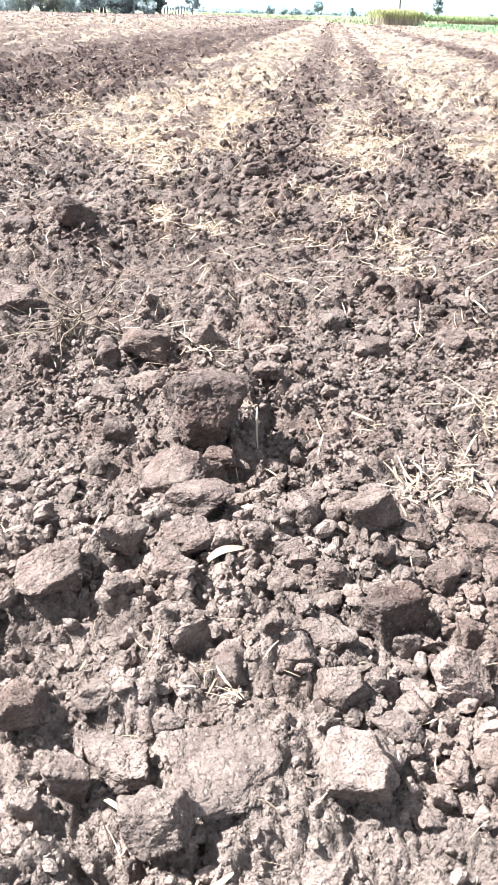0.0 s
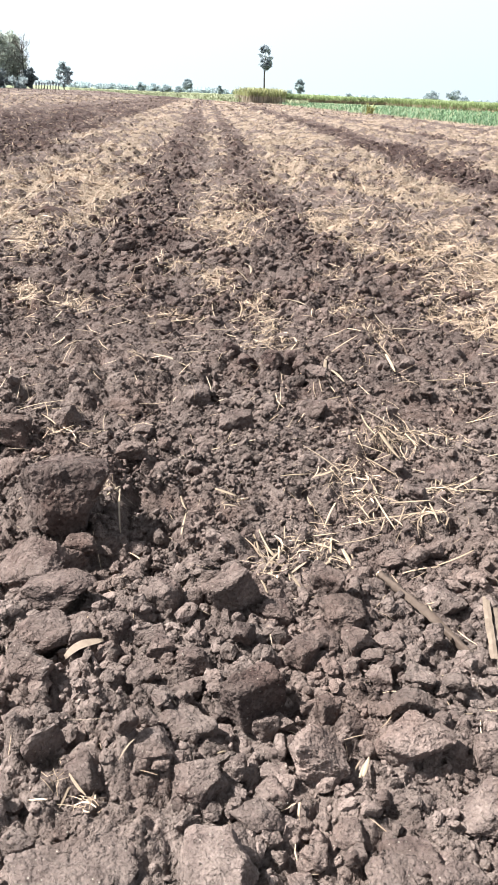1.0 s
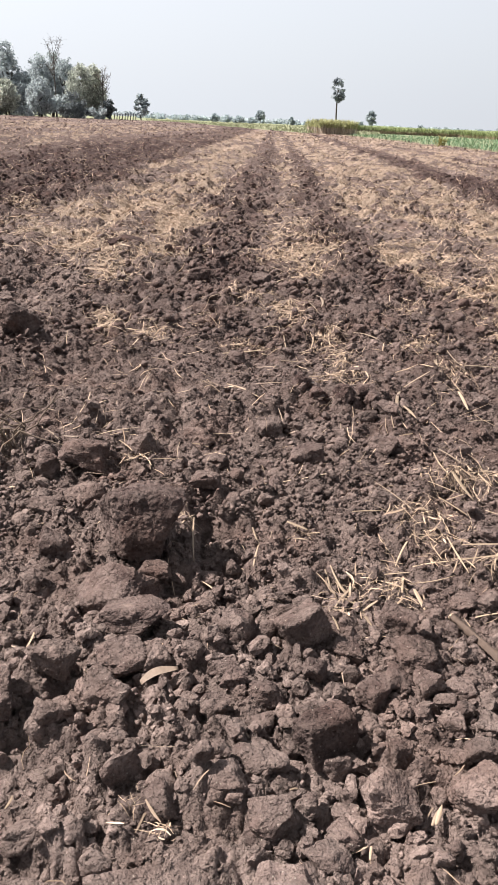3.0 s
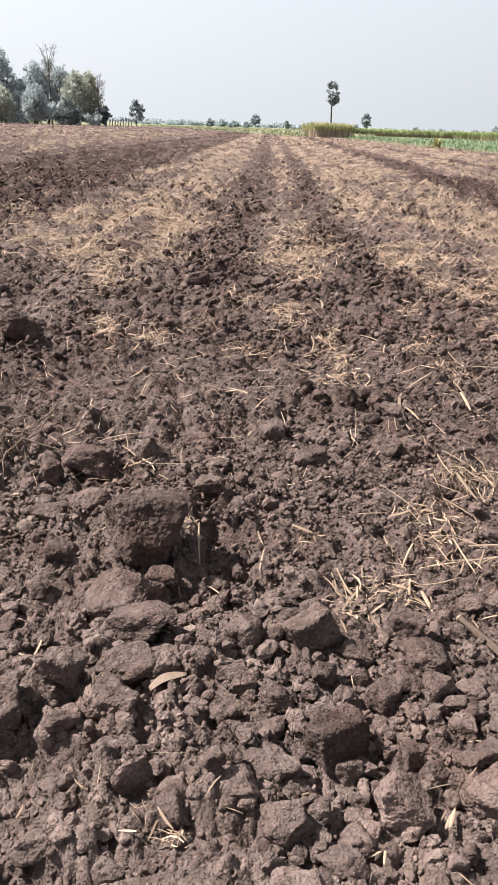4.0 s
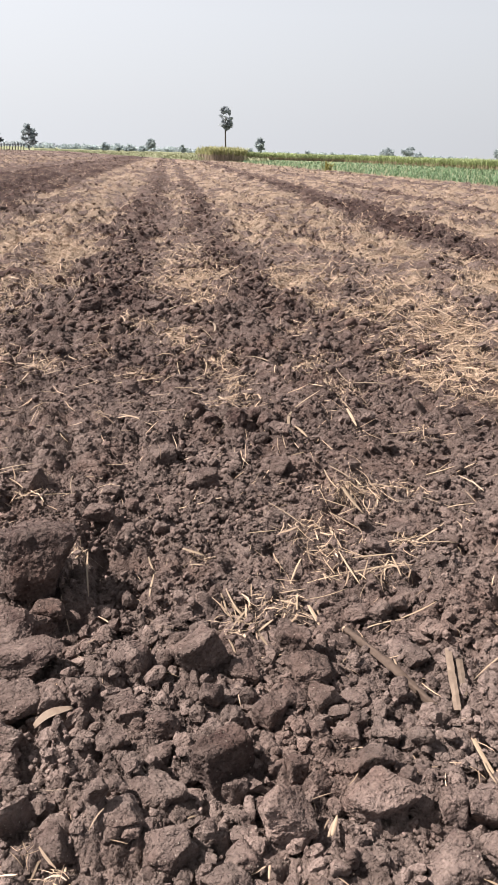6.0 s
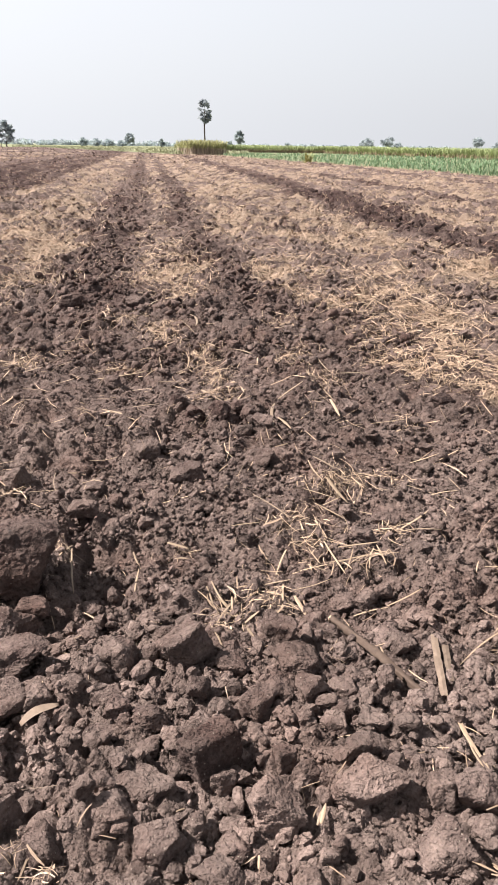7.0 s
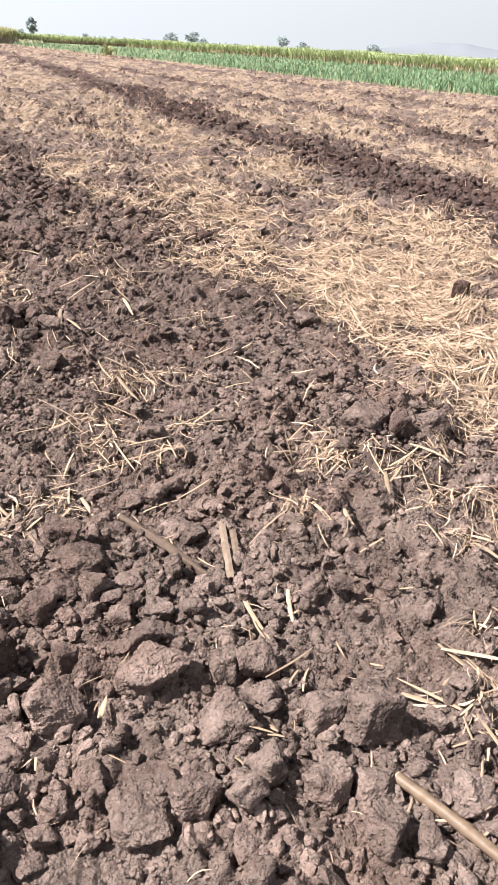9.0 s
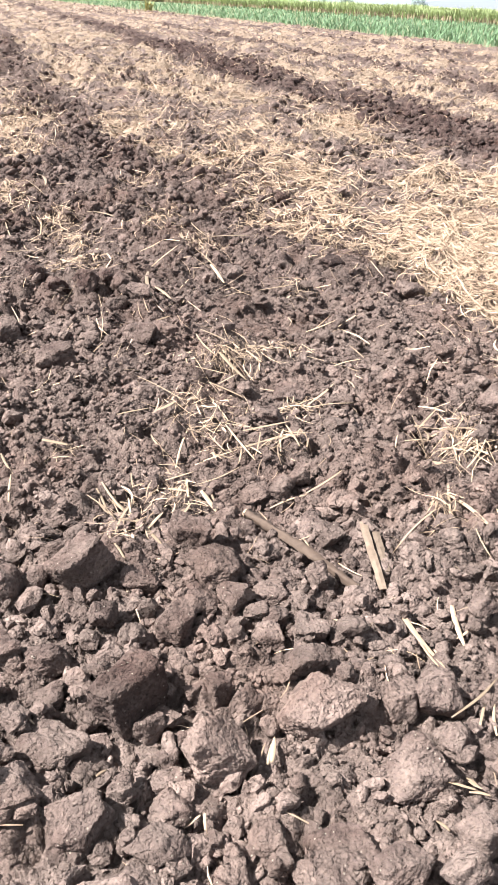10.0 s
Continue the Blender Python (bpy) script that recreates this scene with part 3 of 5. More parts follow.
clod(0.194, 0.807, 0.078, 0.023, 0.00)
clod(-1.125, 5.168, 0.295, 0.230, 0.60)
clod(-1.556, 5.265, 0.244, 0.143, 0.50)
clod(-1.129, 3.688, 0.231, 0.122, 0.55)
clod(0.952, 1.205, 0.095, 0.062, 0.20)
clod(0.886, 1.049, 0.151, 0.098, 0.15)
clod(1.023, 1.189, 0.103, 0.072, 0.30)
clod(0.998, 1.087, 0.074, 0.037, 0.15)
clod(0.904, 0.894, 0.075, 0.072, 0.20)
clod(0.831, 0.850, 0.080, 0.084, 0.03)
clod(0.894, 0.843, 0.041, 0.031, 0.10)
clod(0.881, 0.812, 0.043, 0.028, 0.10)
clod(0.674, 0.978, 0.123, 0.062, 0.42)
clod(0.735, 0.900, 0.097, 0.092, 0.36)
clod(0.626, 0.922, 0.130, 0.065, 0.06)
clod(0.569, 1.050, 0.076, 0.038, 0.12)
clod(0.504, 1.051, 0.073, 0.036, 0.12)
clod(0.562, 1.001, 0.045, 0.045, 0.20)
clod(0.487, 1.020, 0.062, 0.031, 0.15)
clod(0.809, 0.782, 0.097, 0.048, 0.10)
clod(0.616, 1.087, 0.048, 0.046, 0.12)
clod(0.679, 1.121, 0.050, 0.025, 0.15)
clod(1.096, 0.978, 0.104, 0.067, 0.15)
clod(1.178, 0.917, 0.127, 0.133, 0.25)
clod(1.011, 0.834, 0.104, 0.079, 0.10)
clod(1.101, 0.785, 0.109, 0.065, 0.15)
clod(1.059, 0.686, 0.097, 0.072, 0.10)
clod(1.130, 0.627, 0.073, 0.037, 0.05)
clod(1.255, 0.664, 0.095, 0.082, 0.10)
clod(1.284, 0.581, 0.075, 0.037, 0.12)
clod(1.231, 0.774, 0.043, 0.022, 0.18)
clod(1.271, 0.744, 0.056, 0.028, 0.35)
clod(2.010, 2.129, 0.195, 0.103, 0.42)
clod(2.070, 2.015, 0.104, 0.110, 0.65)
clod(2.230, 1.999, 0.125, 0.112, 0.42)
clod(1.479, 1.405, 0.095, 0.047, 0.33)
clod(1.483, 1.505, 0.061, 0.035, 0.33)
clod(1.533, 1.493, 0.070, 0.040, 0.38)
clod(1.299, 1.378, 0.072, 0.042, 0.38)
clod(1.380, 1.358, 0.065, 0.034, 0.50)
clod(1.388, 1.259, 0.040, 0.042, 0.33)
clod(1.521, 1.304, 0.057, 0.030, 0.33)
clod(1.572, 1.195, 0.072, 0.036, 0.33)
clod(1.377, 1.504, 0.042, 0.021, 0.20)
clod(3.613, 3.033, 0.169, 0.106, 0.70)
clod(3.622, 3.466, 0.133, 0.140, 0.85)
clod(2.307, 1.588, 0.083, 0.087, 0.60)
clod(2.493, 3.409, 0.128, 0.089, 0.35)
clod(1.434, 1.173, 0.063, 0.032, 0.30)
clod(1.421, 0.904, 0.049, 0.027, 0.28)
clod(1.447, 0.660, 0.038, 0.040, 0.20)
clod(0.249, 1.185, 0.073, 0.037, 0.12)
clod(0.234, 1.154, 0.038, 0.019, 0.15)
clod(0.341, 1.215, 0.046, 0.048, 0.10)
clod(0.201, 1.237, 0.023, 0.024, 0.12)
clod(0.344, 1.157, 0.033, 0.018, 0.10)
clod(0.329, 1.119, 0.034, 0.036, 0.10)
clod(0.351, 1.090, 0.060, 0.030, 0.10)
clod(0.477, 1.089, 0.042, 0.044, 0.25)
clod(0.500, 1.060, 0.056, 0.059, 0.20)
clod(0.466, 1.037, 0.029, 0.025, 0.12)
clod(0.382, 1.059, 0.042, 0.029, 0.10)
clod(0.287, 1.126, 0.034, 0.023, 0.15)
clod(0.213, 1.139, 0.031, 0.016, 0.15)
clod(0.244, 1.130, 0.030, 0.015, 0.15)
clod(0.331, 1.344, 0.050, 0.025, 0.25)
clod(0.261, 1.259, 0.023, 0.025, 0.15)
clod(0.289, 1.221, 0.040, 0.027, 0.12)
clod(0.325, 1.048, 0.102, 0.051, 0.05)
clod(0.698, 4.044, 0.101, 0.077, 0.72)
clod(0.772, 3.857, 0.126, 0.091, 0.75)
clod(0.904, 3.779, 0.112, 0.099, 0.75)
clod(1.017, 3.878, 0.108, 0.073, 0.70)
clod(1.049, 3.698, 0.089, 0.083, 0.70)
clod(-0.891, 9.180, 0.199, 0.114, 0.90)
clod(-0.675, 9.303, 0.296, 0.148, 0.95)
clod(0.006, 0.980, 0.237, 0.052, 0.14)


def scatter_clods():
    """Clods between the marked ones, sharing a dozen shapes."""
    rng = np.random.default_rng(7)
    shapes = []
    for k in range(14):
        v, f, fresh = clod_shape(4 if k < 4 else 3, rng)
        v = v * np.array([1.0, rng.uniform(0.75, 1.0), rng.uniform(0.55, 0.85)])
        shapes.append([mesh_arrays("clod", v, f, {"moist": np.clip(m + 0.12 * fresh, 0, 1)}, smooth=False) for m in (0.15, 0.42, 0.8)])
    made = 0
    while made < 170:
        a, r = radians(rng.uniform(-34, 62)), rng.uniform(2.0, 8.0)
        x, y = 0.18 + r * math.sin(a), r * math.cos(a)
        size = rng.uniform(0.030, 0.062) * (1 + 0.10 * r)
        if float(straw_cover(np.array([x]), np.array([y]))[0]) > 0.4 or any(math.hypot(x - cx, y - cy) < 0.6 * w + size for cx, cy, w in CLODS):
            continue
        m = float(moisture(np.array([x]), np.array([y]))[0])
        kind = 0 if m < 0.24 else 1 if m < 0.6 else 2
        ob = part("clod", shapes[made % 14][kind], SOIL_CLOD)
        turn = pose(x, y, float(ground_height(x, y)) + 0.2 * size, rng.uniform(-30, 30), rng.uniform(-30, 30), rng.uniform(0, 360))
        ob.matrix_basis = turn @ Matrix.Scale(size, 4)
        tagged(ob, f"small {('pale dry', 'brown', 'dark moist')[kind]} clod of soil among crumbs", "soil clod", "loose clods")
        made += 1


scatter_clods()


def rotations(rng, count):
    q = rng.normal(size=(count, 4))
    q /= np.linalg.norm(q, axis=1)[:, None]
    w, x, y, z = q.T
    return np.stack([np.stack([1 - 2 * (y * y + z * z), 2 * (x * y - z * w), 2 * (x * z + y * w)], -1),
                     np.stack([2 * (x * y + z * w), 1 - 2 * (x * x + z * z), 2 * (y * z - x * w)], -1),
                     np.stack([2 * (x * z - y * w), 2 * (y * z + x * w), 1 - 2 * (x * x + y * y)], -1)], 1)


def crumbs(name, count, level, r0, r1, s0, s1, seed, label, grow=0.0, small=2.4, wet=0.0, arc=(-38, 66)):
    """Loose crumbs of soil, joined; sizes s0 to s1, mostly small."""
    rng = np.random.default_rng(seed)
    tries = int(count * (3.0 if wet == 0 else 9))
    a = np.radians(rng.uniform(*arc, tries))
    r = r0 * (r1 / r0) ** rng.uniform(0, 1, tries) if r0 > 2.5 else np.sqrt(rng.uniform(r0 * r0, r1 * r1, tries))
    x, y = 0.18 + r * np.sin(a), r * np.cos(a)
    keep = rng.uniform(0, 1, tries) < (0.45 + 0.65 * step(fbm(x, y, 0.55, 91, 3), 0.36, 0.62) if s1 > 0.03 or r0 > 1 else 0.8) * (1 - (0.5 if r0 < 2 else 0.15) * straw_cover(x, y)) * (0.65 + 0.7 * moisture(x, y)) * (1 - (0.8 if s1 > 0.03 else 0.2) * dusty(x, y)) * field_edge(x, y) * (moisture(x, y) >= wet)
    x, y, r = x[keep][:count], y[keep][:count], r[keep][:count]
    n = len(x)
    size = (s0 + (s1 - s0) * rng.uniform(0, 1, n) ** small) * ((1 + grow * r) if grow < 0.5 else np.minimum(r, 7.5))
    stretch = rng.uniform(0.5, 1.25, (n, 3))
    pick = rng.integers(0, 14, n)
    shapes = [clod_shape(level, rng)[:2] if level > 1 else crumb_shape(level, rng) for _ in range(14)]
    base, faces = np.stack([s[0] for s in shapes])[pick], shapes[0][1]
    v = np.einsum("nij,nvj->nvi", rotations(rng, n), base * (stretch * size[:, None])[:, None, :])
    v[:, :, 2] *= 0.85
    v += np.stack([x, y, ground_height(x, y) + 0.16 * size], -1)[:, None, :]
    nv = base.shape[1]
    f = (faces[None] + (np.arange(n) * nv)[:, None, None]).reshape(-1, 3)
    m = np.repeat(np.clip(moisture(x, y) + 0.08 * straw_cover(x, y) + rng.uniform(-0.12, 0.12, n), 0, 1), nv)
    me = mesh_arrays(name, v.reshape(-1, 3), f, {"moist": m}, smooth=level == 1)
    tagged(part(name, me, SOIL_CRUMB), label, "soil crumbs", kind="stuff")


AHEAD = (-21, 55)
crumbs("soil_crumbs", 1200, 2, 0.55, 2.3, 0.028, 0.066, 20, "brown lumps of soil heaped loosely on the furrows", 0.0, 1.6)
crumbs("soil_crumbs", 3000, 2, 0.5, 2.7, 0.016, 0.040, 21, "brown soil crumbs heaped loosely on the furrows")
crumbs("soil_crumbs", 11000, 1, 0.5, 3.4, 0.010, 0.028, 30, "small brown lumps packed between the clods", 0.0, 1.7)
crumbs("soil_crumbs", 13000, 0, 0.5, 3.0, 0.005, 0.014, 22, "fine brown soil crumbs strewn between the clods", 0.0, 1.8)
crumbs("soil_lumps", 1500, 2, 2.6, 9.0, 0.024, 0.072, 25, "dark brown clods and lumps over the ploughed rows", 0.05, 2.4, 0.0, AHEAD)
crumbs("soil_crumbs", 24000, 1, 2.6, 9.0, 0.010, 0.034, 26, "crumbly broken soil covering the ploughed rows", 0.03, 1.9, 0.0, AHEAD)
crumbs("soil_crumbs", 7500, 1, 7.0, 20.0, 0.0035, 0.011, 28, "crumbly brown soil along the ploughed rows", 1.0, 1.6, 0.0, AHEAD)
crumbs("soil_lumps", 5000, 1, 4.5, 40.0, 0.006, 0.017, 29, "dark moist lumps heaped along the turned strips", 1.0, 1.3, 0.5, AHEAD)
crumbs("soil_lumps", 6500, 1, 5.0, 50.0, 0.006, 0.016, 23, "dark brown soil lumps over the ploughed rows", 1.0, 1.8, 0.0, AHEAD)
crumbs("soil_crumbs", 12000, 0, 14.0, 110.0, 0.006, 0.018, 27, "brown broken soil along the far ploughed rows", 1.0, 1.6, 0.0, AHEAD)
crumbs("soil_lumps", 9000, 0, 60.0, 290.0, 0.06, 0.16, 24, "dark soil lumps along the far rows", 0.012, 2.6)
crumbs("soil_crumbs", 9000, 1, 0.45, 5.5, 0.02, 0.09, 31, "brown soil crumbs on the field behind the path", 0.0, 2.0, 0.0, (66, 322))
crumbs("soil_lumps", 6000, 0, 4.0, 30.0, 0.06, 0.20, 32, "brown soil lumps on the field behind the path", 0.0, 2.0, 0.0, (66, 322))


# ---------------------------------------------------------------- straw and cane trash
def ribbon(length, wide, bend, curl, fold, segments=5, taper=0.55):
    """A dry leaf blade along +x: folded down its middle, bent sideways and lifted."""
    s = np.linspace(0, 1, segments + 1)
    half = wide / 2 * (1 - taper * np.abs(2 * s - 0.9) ** 2.2).clip(0.12)
    cx, cy, cz = s * length, bend * length * np.sin(s * math.pi), curl * length * np.sin(s * math.pi * 1.3)
    rows = [np.stack([cx, cy + half, cz + fold * half], -1), np.stack([cx, cy, cz - fold * half * 0.4], -1), np.stack([cx, cy - half, cz + fold * half], -1)]
    v = np.concatenate(rows)
    n = segments + 1
    f = [[k * n + i, k * n + i + 1, (k + 1) * n + i + 1, (k + 1) * n + i] for k in (0, 1) for i in range(segments)]
    return v, np.array(f)


def lay(ob, x0, y0, x1, y1, lift=0.012):
    za, zb = float(ground_height(x0, y0)), float(ground_height(x1, y1))
    zm = float(ground_height((x0 + x1) / 2, (y0 + y1) / 2))
    over = max(0.0, zm - (za + zb) / 2)
    flat = math.hypot(x1 - x0, y1 - y0)
    ob.matrix_basis = pose(x0, y0, za + lift + over, 0, -math.degrees(math.atan2(zb - za, flat)), math.degrees(math.atan2(y1 - y0, x1 - x0)))


LEAF_COUNT = [0]


def blade(x0, y0, x1, y1, wide, label, curl=0.0, fold=0.0, lift=0.0, skin=None):
    LEAF_COUNT[0] += 1
    rng = np.random.default_rng(500 + LEAF_COUNT[0])
    length = math.hypot(x1 - x0, y1 - y0)
    wide = min(wide, 0.2 * length) if skin is None else wide
    v, f = ribbon(length, wide, rng.uniform(-0.05, 0.05), curl or rng.uniform(-0.005, 0.02), fold or rng.uniform(0.1, 0.5), 10, rng.uniform(0.3, 0.7))
    ob = part("cane_leaf", mesh_arrays("cane_leaf", v, f), skin or STRAW_OBJECT)
    solid = ob.modifiers.new("thickness", "SOLIDIFY")
    solid.thickness = 0.001
    lay(ob, x0, y0, x1, y1, lift or (0.028 if wide > 0.015 else 0.016))
    tagged(ob, label, "dry leaf", "cane leaves")


def leaf(x0, y0, x1, y1):
    blade(x0, y0, x1, y1, 0.011 + 0.0016 * math.hypot(x0, y0), "broad pale dry cane leaf lying on the soil")


def straw(x0, y0, x1, y1):
    blade(x0, y0, x1, y1, 0.0055 + 0.0006 * math.hypot(x0, y0), "thin pale straw blade lying on the soil")


def husk(x0, y0, x1, y1):
    blade(x0, y0, x1, y1, 0.032, "curled tan dry leaf sheath lying on a pale clod", 0.09, 0.5, 0.062, SPLIT)


def stalk_mesh(length, radius, nodes, material, thing_ob, end_label):
    """A cane stalk along +x with swollen joints; its cut ends are parts."""
    rings, sides = 60, 14
    s = np.linspace(0, 1, rings)
    a = np.linspace(0, 2 * math.pi, sides, endpoint=False)
    joint = np.zeros(rings)
    for k in range(nodes):
        joint = np.maximum(joint, np.exp(-((s - (k + 0.6) / nodes) * length / 0.008) ** 2))
    rad = radius * (1 + 0.16 * joint) * (1 - 0.08 * s)
    worn = np.random.default_rng(int(length * 1e4)).normal(0, 0.07, (rings, sides)) + 0.10 * np.sin(3 * a + 9 * s[:, None]) + 0.08 * np.sin(5 * a - 4 * s[:, None])
    skin = rad[:, None] * (1 + worn * (1.7 if material == STALK_OLD else 0.35))
    v = np.stack([np.repeat(s * length, sides), (skin * np.cos(a)).ravel(), (skin * np.sin(a)).ravel() + np.repeat(0.02 * length * np.sin(s * math.pi), sides)], -1)
    f = [[i * sides + j, i * sides + (j + 1) % sides, (i + 1) * sides + (j + 1) % sides, (i + 1) * sides + j] for i in range(rings - 1) for j in range(sides)]
    part("stem", mesh_arrays("stem", v, f), material, thing_ob)
    for x, r in ((-0.001, rad[0]), (length + 0.001, rad[-1])):
        bm = bmesh.new()
        bmesh.ops.create_cone(bm, cap_ends=True, segments=14, radius1=r * 0.97, radius2=r * 0.9, depth=0.006)
        bmesh.ops.rotate(bm, verts=bm.verts, matrix=Matrix.Rotation(math.pi / 2 * (1 if x > 0 else -1), 3, "Y"))
        bmesh.ops.translate(bm, verts=bm.verts, vec=(x, 0, 0))
        part("cut_end", bm, STRAW_OBJECT, thing_ob, end_label)


def stalk(name, x0, y0, x1, y1, radius, nodes, material, label, lift=1.5):
    ob = new(name)
    stalk_mesh(math.hypot(x1 - x0, y1 - y0), radius, nodes, material, ob, "pale fibrous cut end")
    lay(ob, x0, y0, x1, y1, radius * lift)
    tagged(ob, label, "cane stalk", "cane stalks")


def cane(x0, y0, x1, y1):
    stalk("cane_stalk", x0, y0, x0 + (x1 - x0) * 1.5, y0 + (y1 - y0) * 1.5, 0.0135, 3, STALK, "yellow dry sugarcane stalk with joints on the clods")


def stick(x0, y0, x1, y1):
    stalk("cane_stalk", x0, y0, x1, y1, 0.0125, 3, STALK_OLD, "weathered brown cane stalk lying in the crumbs", 2.3)


def stub(x0, y0, x1, y1):
    """A flat split piece of cane rind."""
    length = math.hypot(x1 - x0, y1 - y0)
    v, f = ribbon(length, 0.022, 0.0, 0.004, -0.12, 14, 0.10)
    v[:, 1:] += np.random.default_rng(int(x0 * 1000)).normal(0, 0.0007, (len(v), 2))
    ob = part("split_cane", mesh_arrays("split_cane", v, f, smooth=False), SPLIT)
    ob.modifiers.new("thickness", "SOLIDIFY").thickness = 0.003
    lay(ob, x0, y0, x1, y1, 0.018)
    tagged(ob, "short pale brown split piece of cane rind on the soil", "cane stalk", "cane stalks")


def straw_arrays(rng, x, y, length, wide, heap=0.0, tilt=0.08, bends=3):
    """Many bent straws as thin strips of a few quads, each resting on the soil under its ends and its middle."""
    n = len(x)
    turn, bend = rng.uniform(0, 2 * math.pi, n), rng.normal(0, 0.09, n)
    s = np.linspace(-0.5, 0.5, bends + 1)
    along, side = length[:, None] * s, (length * bend)[:, None] * (1 - 4 * s * s)
    c, d = np.cos(turn)[:, None], np.sin(turn)[:, None]
    px, py = x[:, None] + along * c - side * d, y[:, None] + along * d + side * c
    g = ground_height(px, py)
    line = g[:, :1] + (g[:, -1:] - g[:, :1]) * (s + 0.5)
    over = np.max(g - line, axis=1, keepdims=True)
    z = line + 0.75 * over * (1 - 1.6 * s * s) + (rng.uniform(0.002, 0.012, n) + rng.uniform(0, 1, n) * heap)[:, None]
    z = z + (np.abs(rng.normal(0, tilt, n)) * length)[:, None] * (s + 0.5) ** 1.5 + (rng.uniform(-0.01, 0.03, n) * length)[:, None] * (1 - 4 * s * s)
    half, roll = wide[:, None] / 2 * (1.0 - 2.2 * (s - 0.05) ** 2), rng.uniform(-0.9, 0.9, n)[:, None]
    v = np.concatenate([np.stack([px - k * half * d, py + k * half * c, z + k * half * roll], -1) for k in (1, -1)], axis=1)
    k = bends + 1
    f = np.array([[i, i + 1, i + 1 + k, i + k] for i in range(bends)])
    return v.reshape(-1, 3), (f[None] + (np.arange(n) * 2 * k)[:, None, None]).reshape(-1, 4)


HEAP = []
PATCH_COUNT = [0]


def straw_patch(x, y, rx, ry, weight):
    """A tangled patch of straw placed to fit the camera's view, rx across it and ry along it: most joins the litter, a
    few blades stay single.
    """
    PATCH_COUNT[0] += 1
    rng = np.random.default_rng(300 + PATCH_COUNT[0])
    r, az = math.hypot(x - 0.2, y), math.atan2(x - 0.2, y)
    rx, ry = max(rx, 0.02), max(ry, 0.02)
    n = int(min(2200, 20 + 6500 * weight * math.pi * rx * ry / (1 + 0.06 * r) ** 2))
    p, q = rng.normal(0, 0.55 * rx + 0.01, n), rng.normal(0, 0.55 * ry + 0.01, n)
    px, py = x + p * math.cos(az) + q * math.sin(az), y - p * math.sin(az) + q * math.cos(az)
    length = (0.015 + 0.13 * rng.uniform(0, 1, n) ** 1.9) * (1 + 0.02 * r) * min(1.0, 0.3 + 5 * rx)
    wide = (0.0011 + 0.0045 * rng.uniform(0, 1, n) ** 3) * (1 + 0.08 * r)
    HEAP.append(straw_arrays(rng, px, py, length, wide, 0.022 * weight))
    if r < 4 and rx > 0.04:
        for k in range(int(1 + 2 * weight)):
            qx, qy, a, le = x + rng.normal(0, 0.55 * rx), y + rng.normal(0, 0.55 * ry), rng.uniform(0, 2 * math.pi), rng.uniform(0.08, 0.24)
            blade(qx, qy, qx + le * math.cos(a), qy + le * math.sin(a), rng.uniform(0.004, 0.010), "dry pale cane leaf in a straw patch")


def litter():
    """The straw bands along the rows and stray straws all over."""
    rng = np.random.default_rng(55)
    tries = 520000
    a = np.radians(rng.uniform(-20, 53, tries))
    r = 3.0 * (130 / 3.0) ** (rng.uniform(0, 1, tries) ** 0.9)
    x, y = 0.18 + r * np.sin(a), r * np.cos(a)
    keep = rng.uniform(0, 1, tries) < 1.1 * straw_cover(x, y) ** 1.05 + 0.006 * field_edge(x, y)
    x, y, r = x[keep], y[keep], r[keep]
    n = len(x)
    HEAP.append(straw_arrays(rng, x, y, rng.uniform(0.03, 0.15, n) * (1 + 0.022 * r), rng.uniform(0.0018, 0.005, n) * (1 + 0.065 * r), 0.035, 0.2, 2))
    n = 1500
    a, r = np.radians(rng.uniform(-32, 60, n)), np.sqrt(rng.uniform(0.6, 36, n))
    x, y = 0.18 + r * np.sin(a), r * np.cos(a)
    HEAP.append(straw_arrays(rng, x, y, rng.uniform(0.02, 0.10, n), rng.uniform(0.0012, 0.004, n)))
    n = 24000
    a, r = np.radians(rng.uniform(60, 330, n)), 0.5 * 80 ** rng.uniform(0, 1, n)
    x, y = 0.18 + r * np.sin(a), r * np.cos(a)
    keep = rng.uniform(0, 1, n) < 0.06 + straw_cover(x, y)
    x, y, r = x[keep], y[keep], r[keep]
    HEAP.append(straw_arrays(rng, x, y, rng.uniform(0.05, 0.2, len(x)), rng.uniform(0.003, 0.009, len(x)) * (1 + 0.1 * r)))
    verts, faces, base = [], [], 0
    for v, f in HEAP:
        verts.append(v)
        faces.append(f + base)
        base += len(v)
    me = mesh_arrays("straw_litter", np.concatenate(verts), np.concatenate(faces))
    tagged(part("straw_litter", me, STRAW), "pale yellow dry cane straw strewn in bands on the soil", "straw", kind="stuff")


leaf(0.270, 4.073, 0.439, 3.855)
leaf(0.274, 4.816, 0.590, 4.973)
leaf(-0.655, 5.343, -0.525, 5.524)
straw(-0.632, 6.145, -0.503, 5.596)
straw(-0.374, 3.248, -0.161, 3.447)
straw(-0.230, 3.123, -0.110, 3.181)
straw(0.485, 2.980, 0.709, 3.017)
straw(0.041, 2.430, 0.093, 2.575)
straw(0.088, 2.526, 0.089, 2.250)
straw(0.295, 2.228, 0.321, 2.334)
straw(0.119, 2.188, 0.173, 2.122)
straw(0.316, 2.541, 0.334, 2.403)
leaf(0.446, 2.526, 0.522, 2.472)
straw(0.467, 2.470, 0.517, 2.440)
leaf(0.572, 2.157, 0.644, 1.863)
straw(0.563, 2.209, 0.597, 2.086)
straw(0.516, 1.956, 0.529, 1.828)
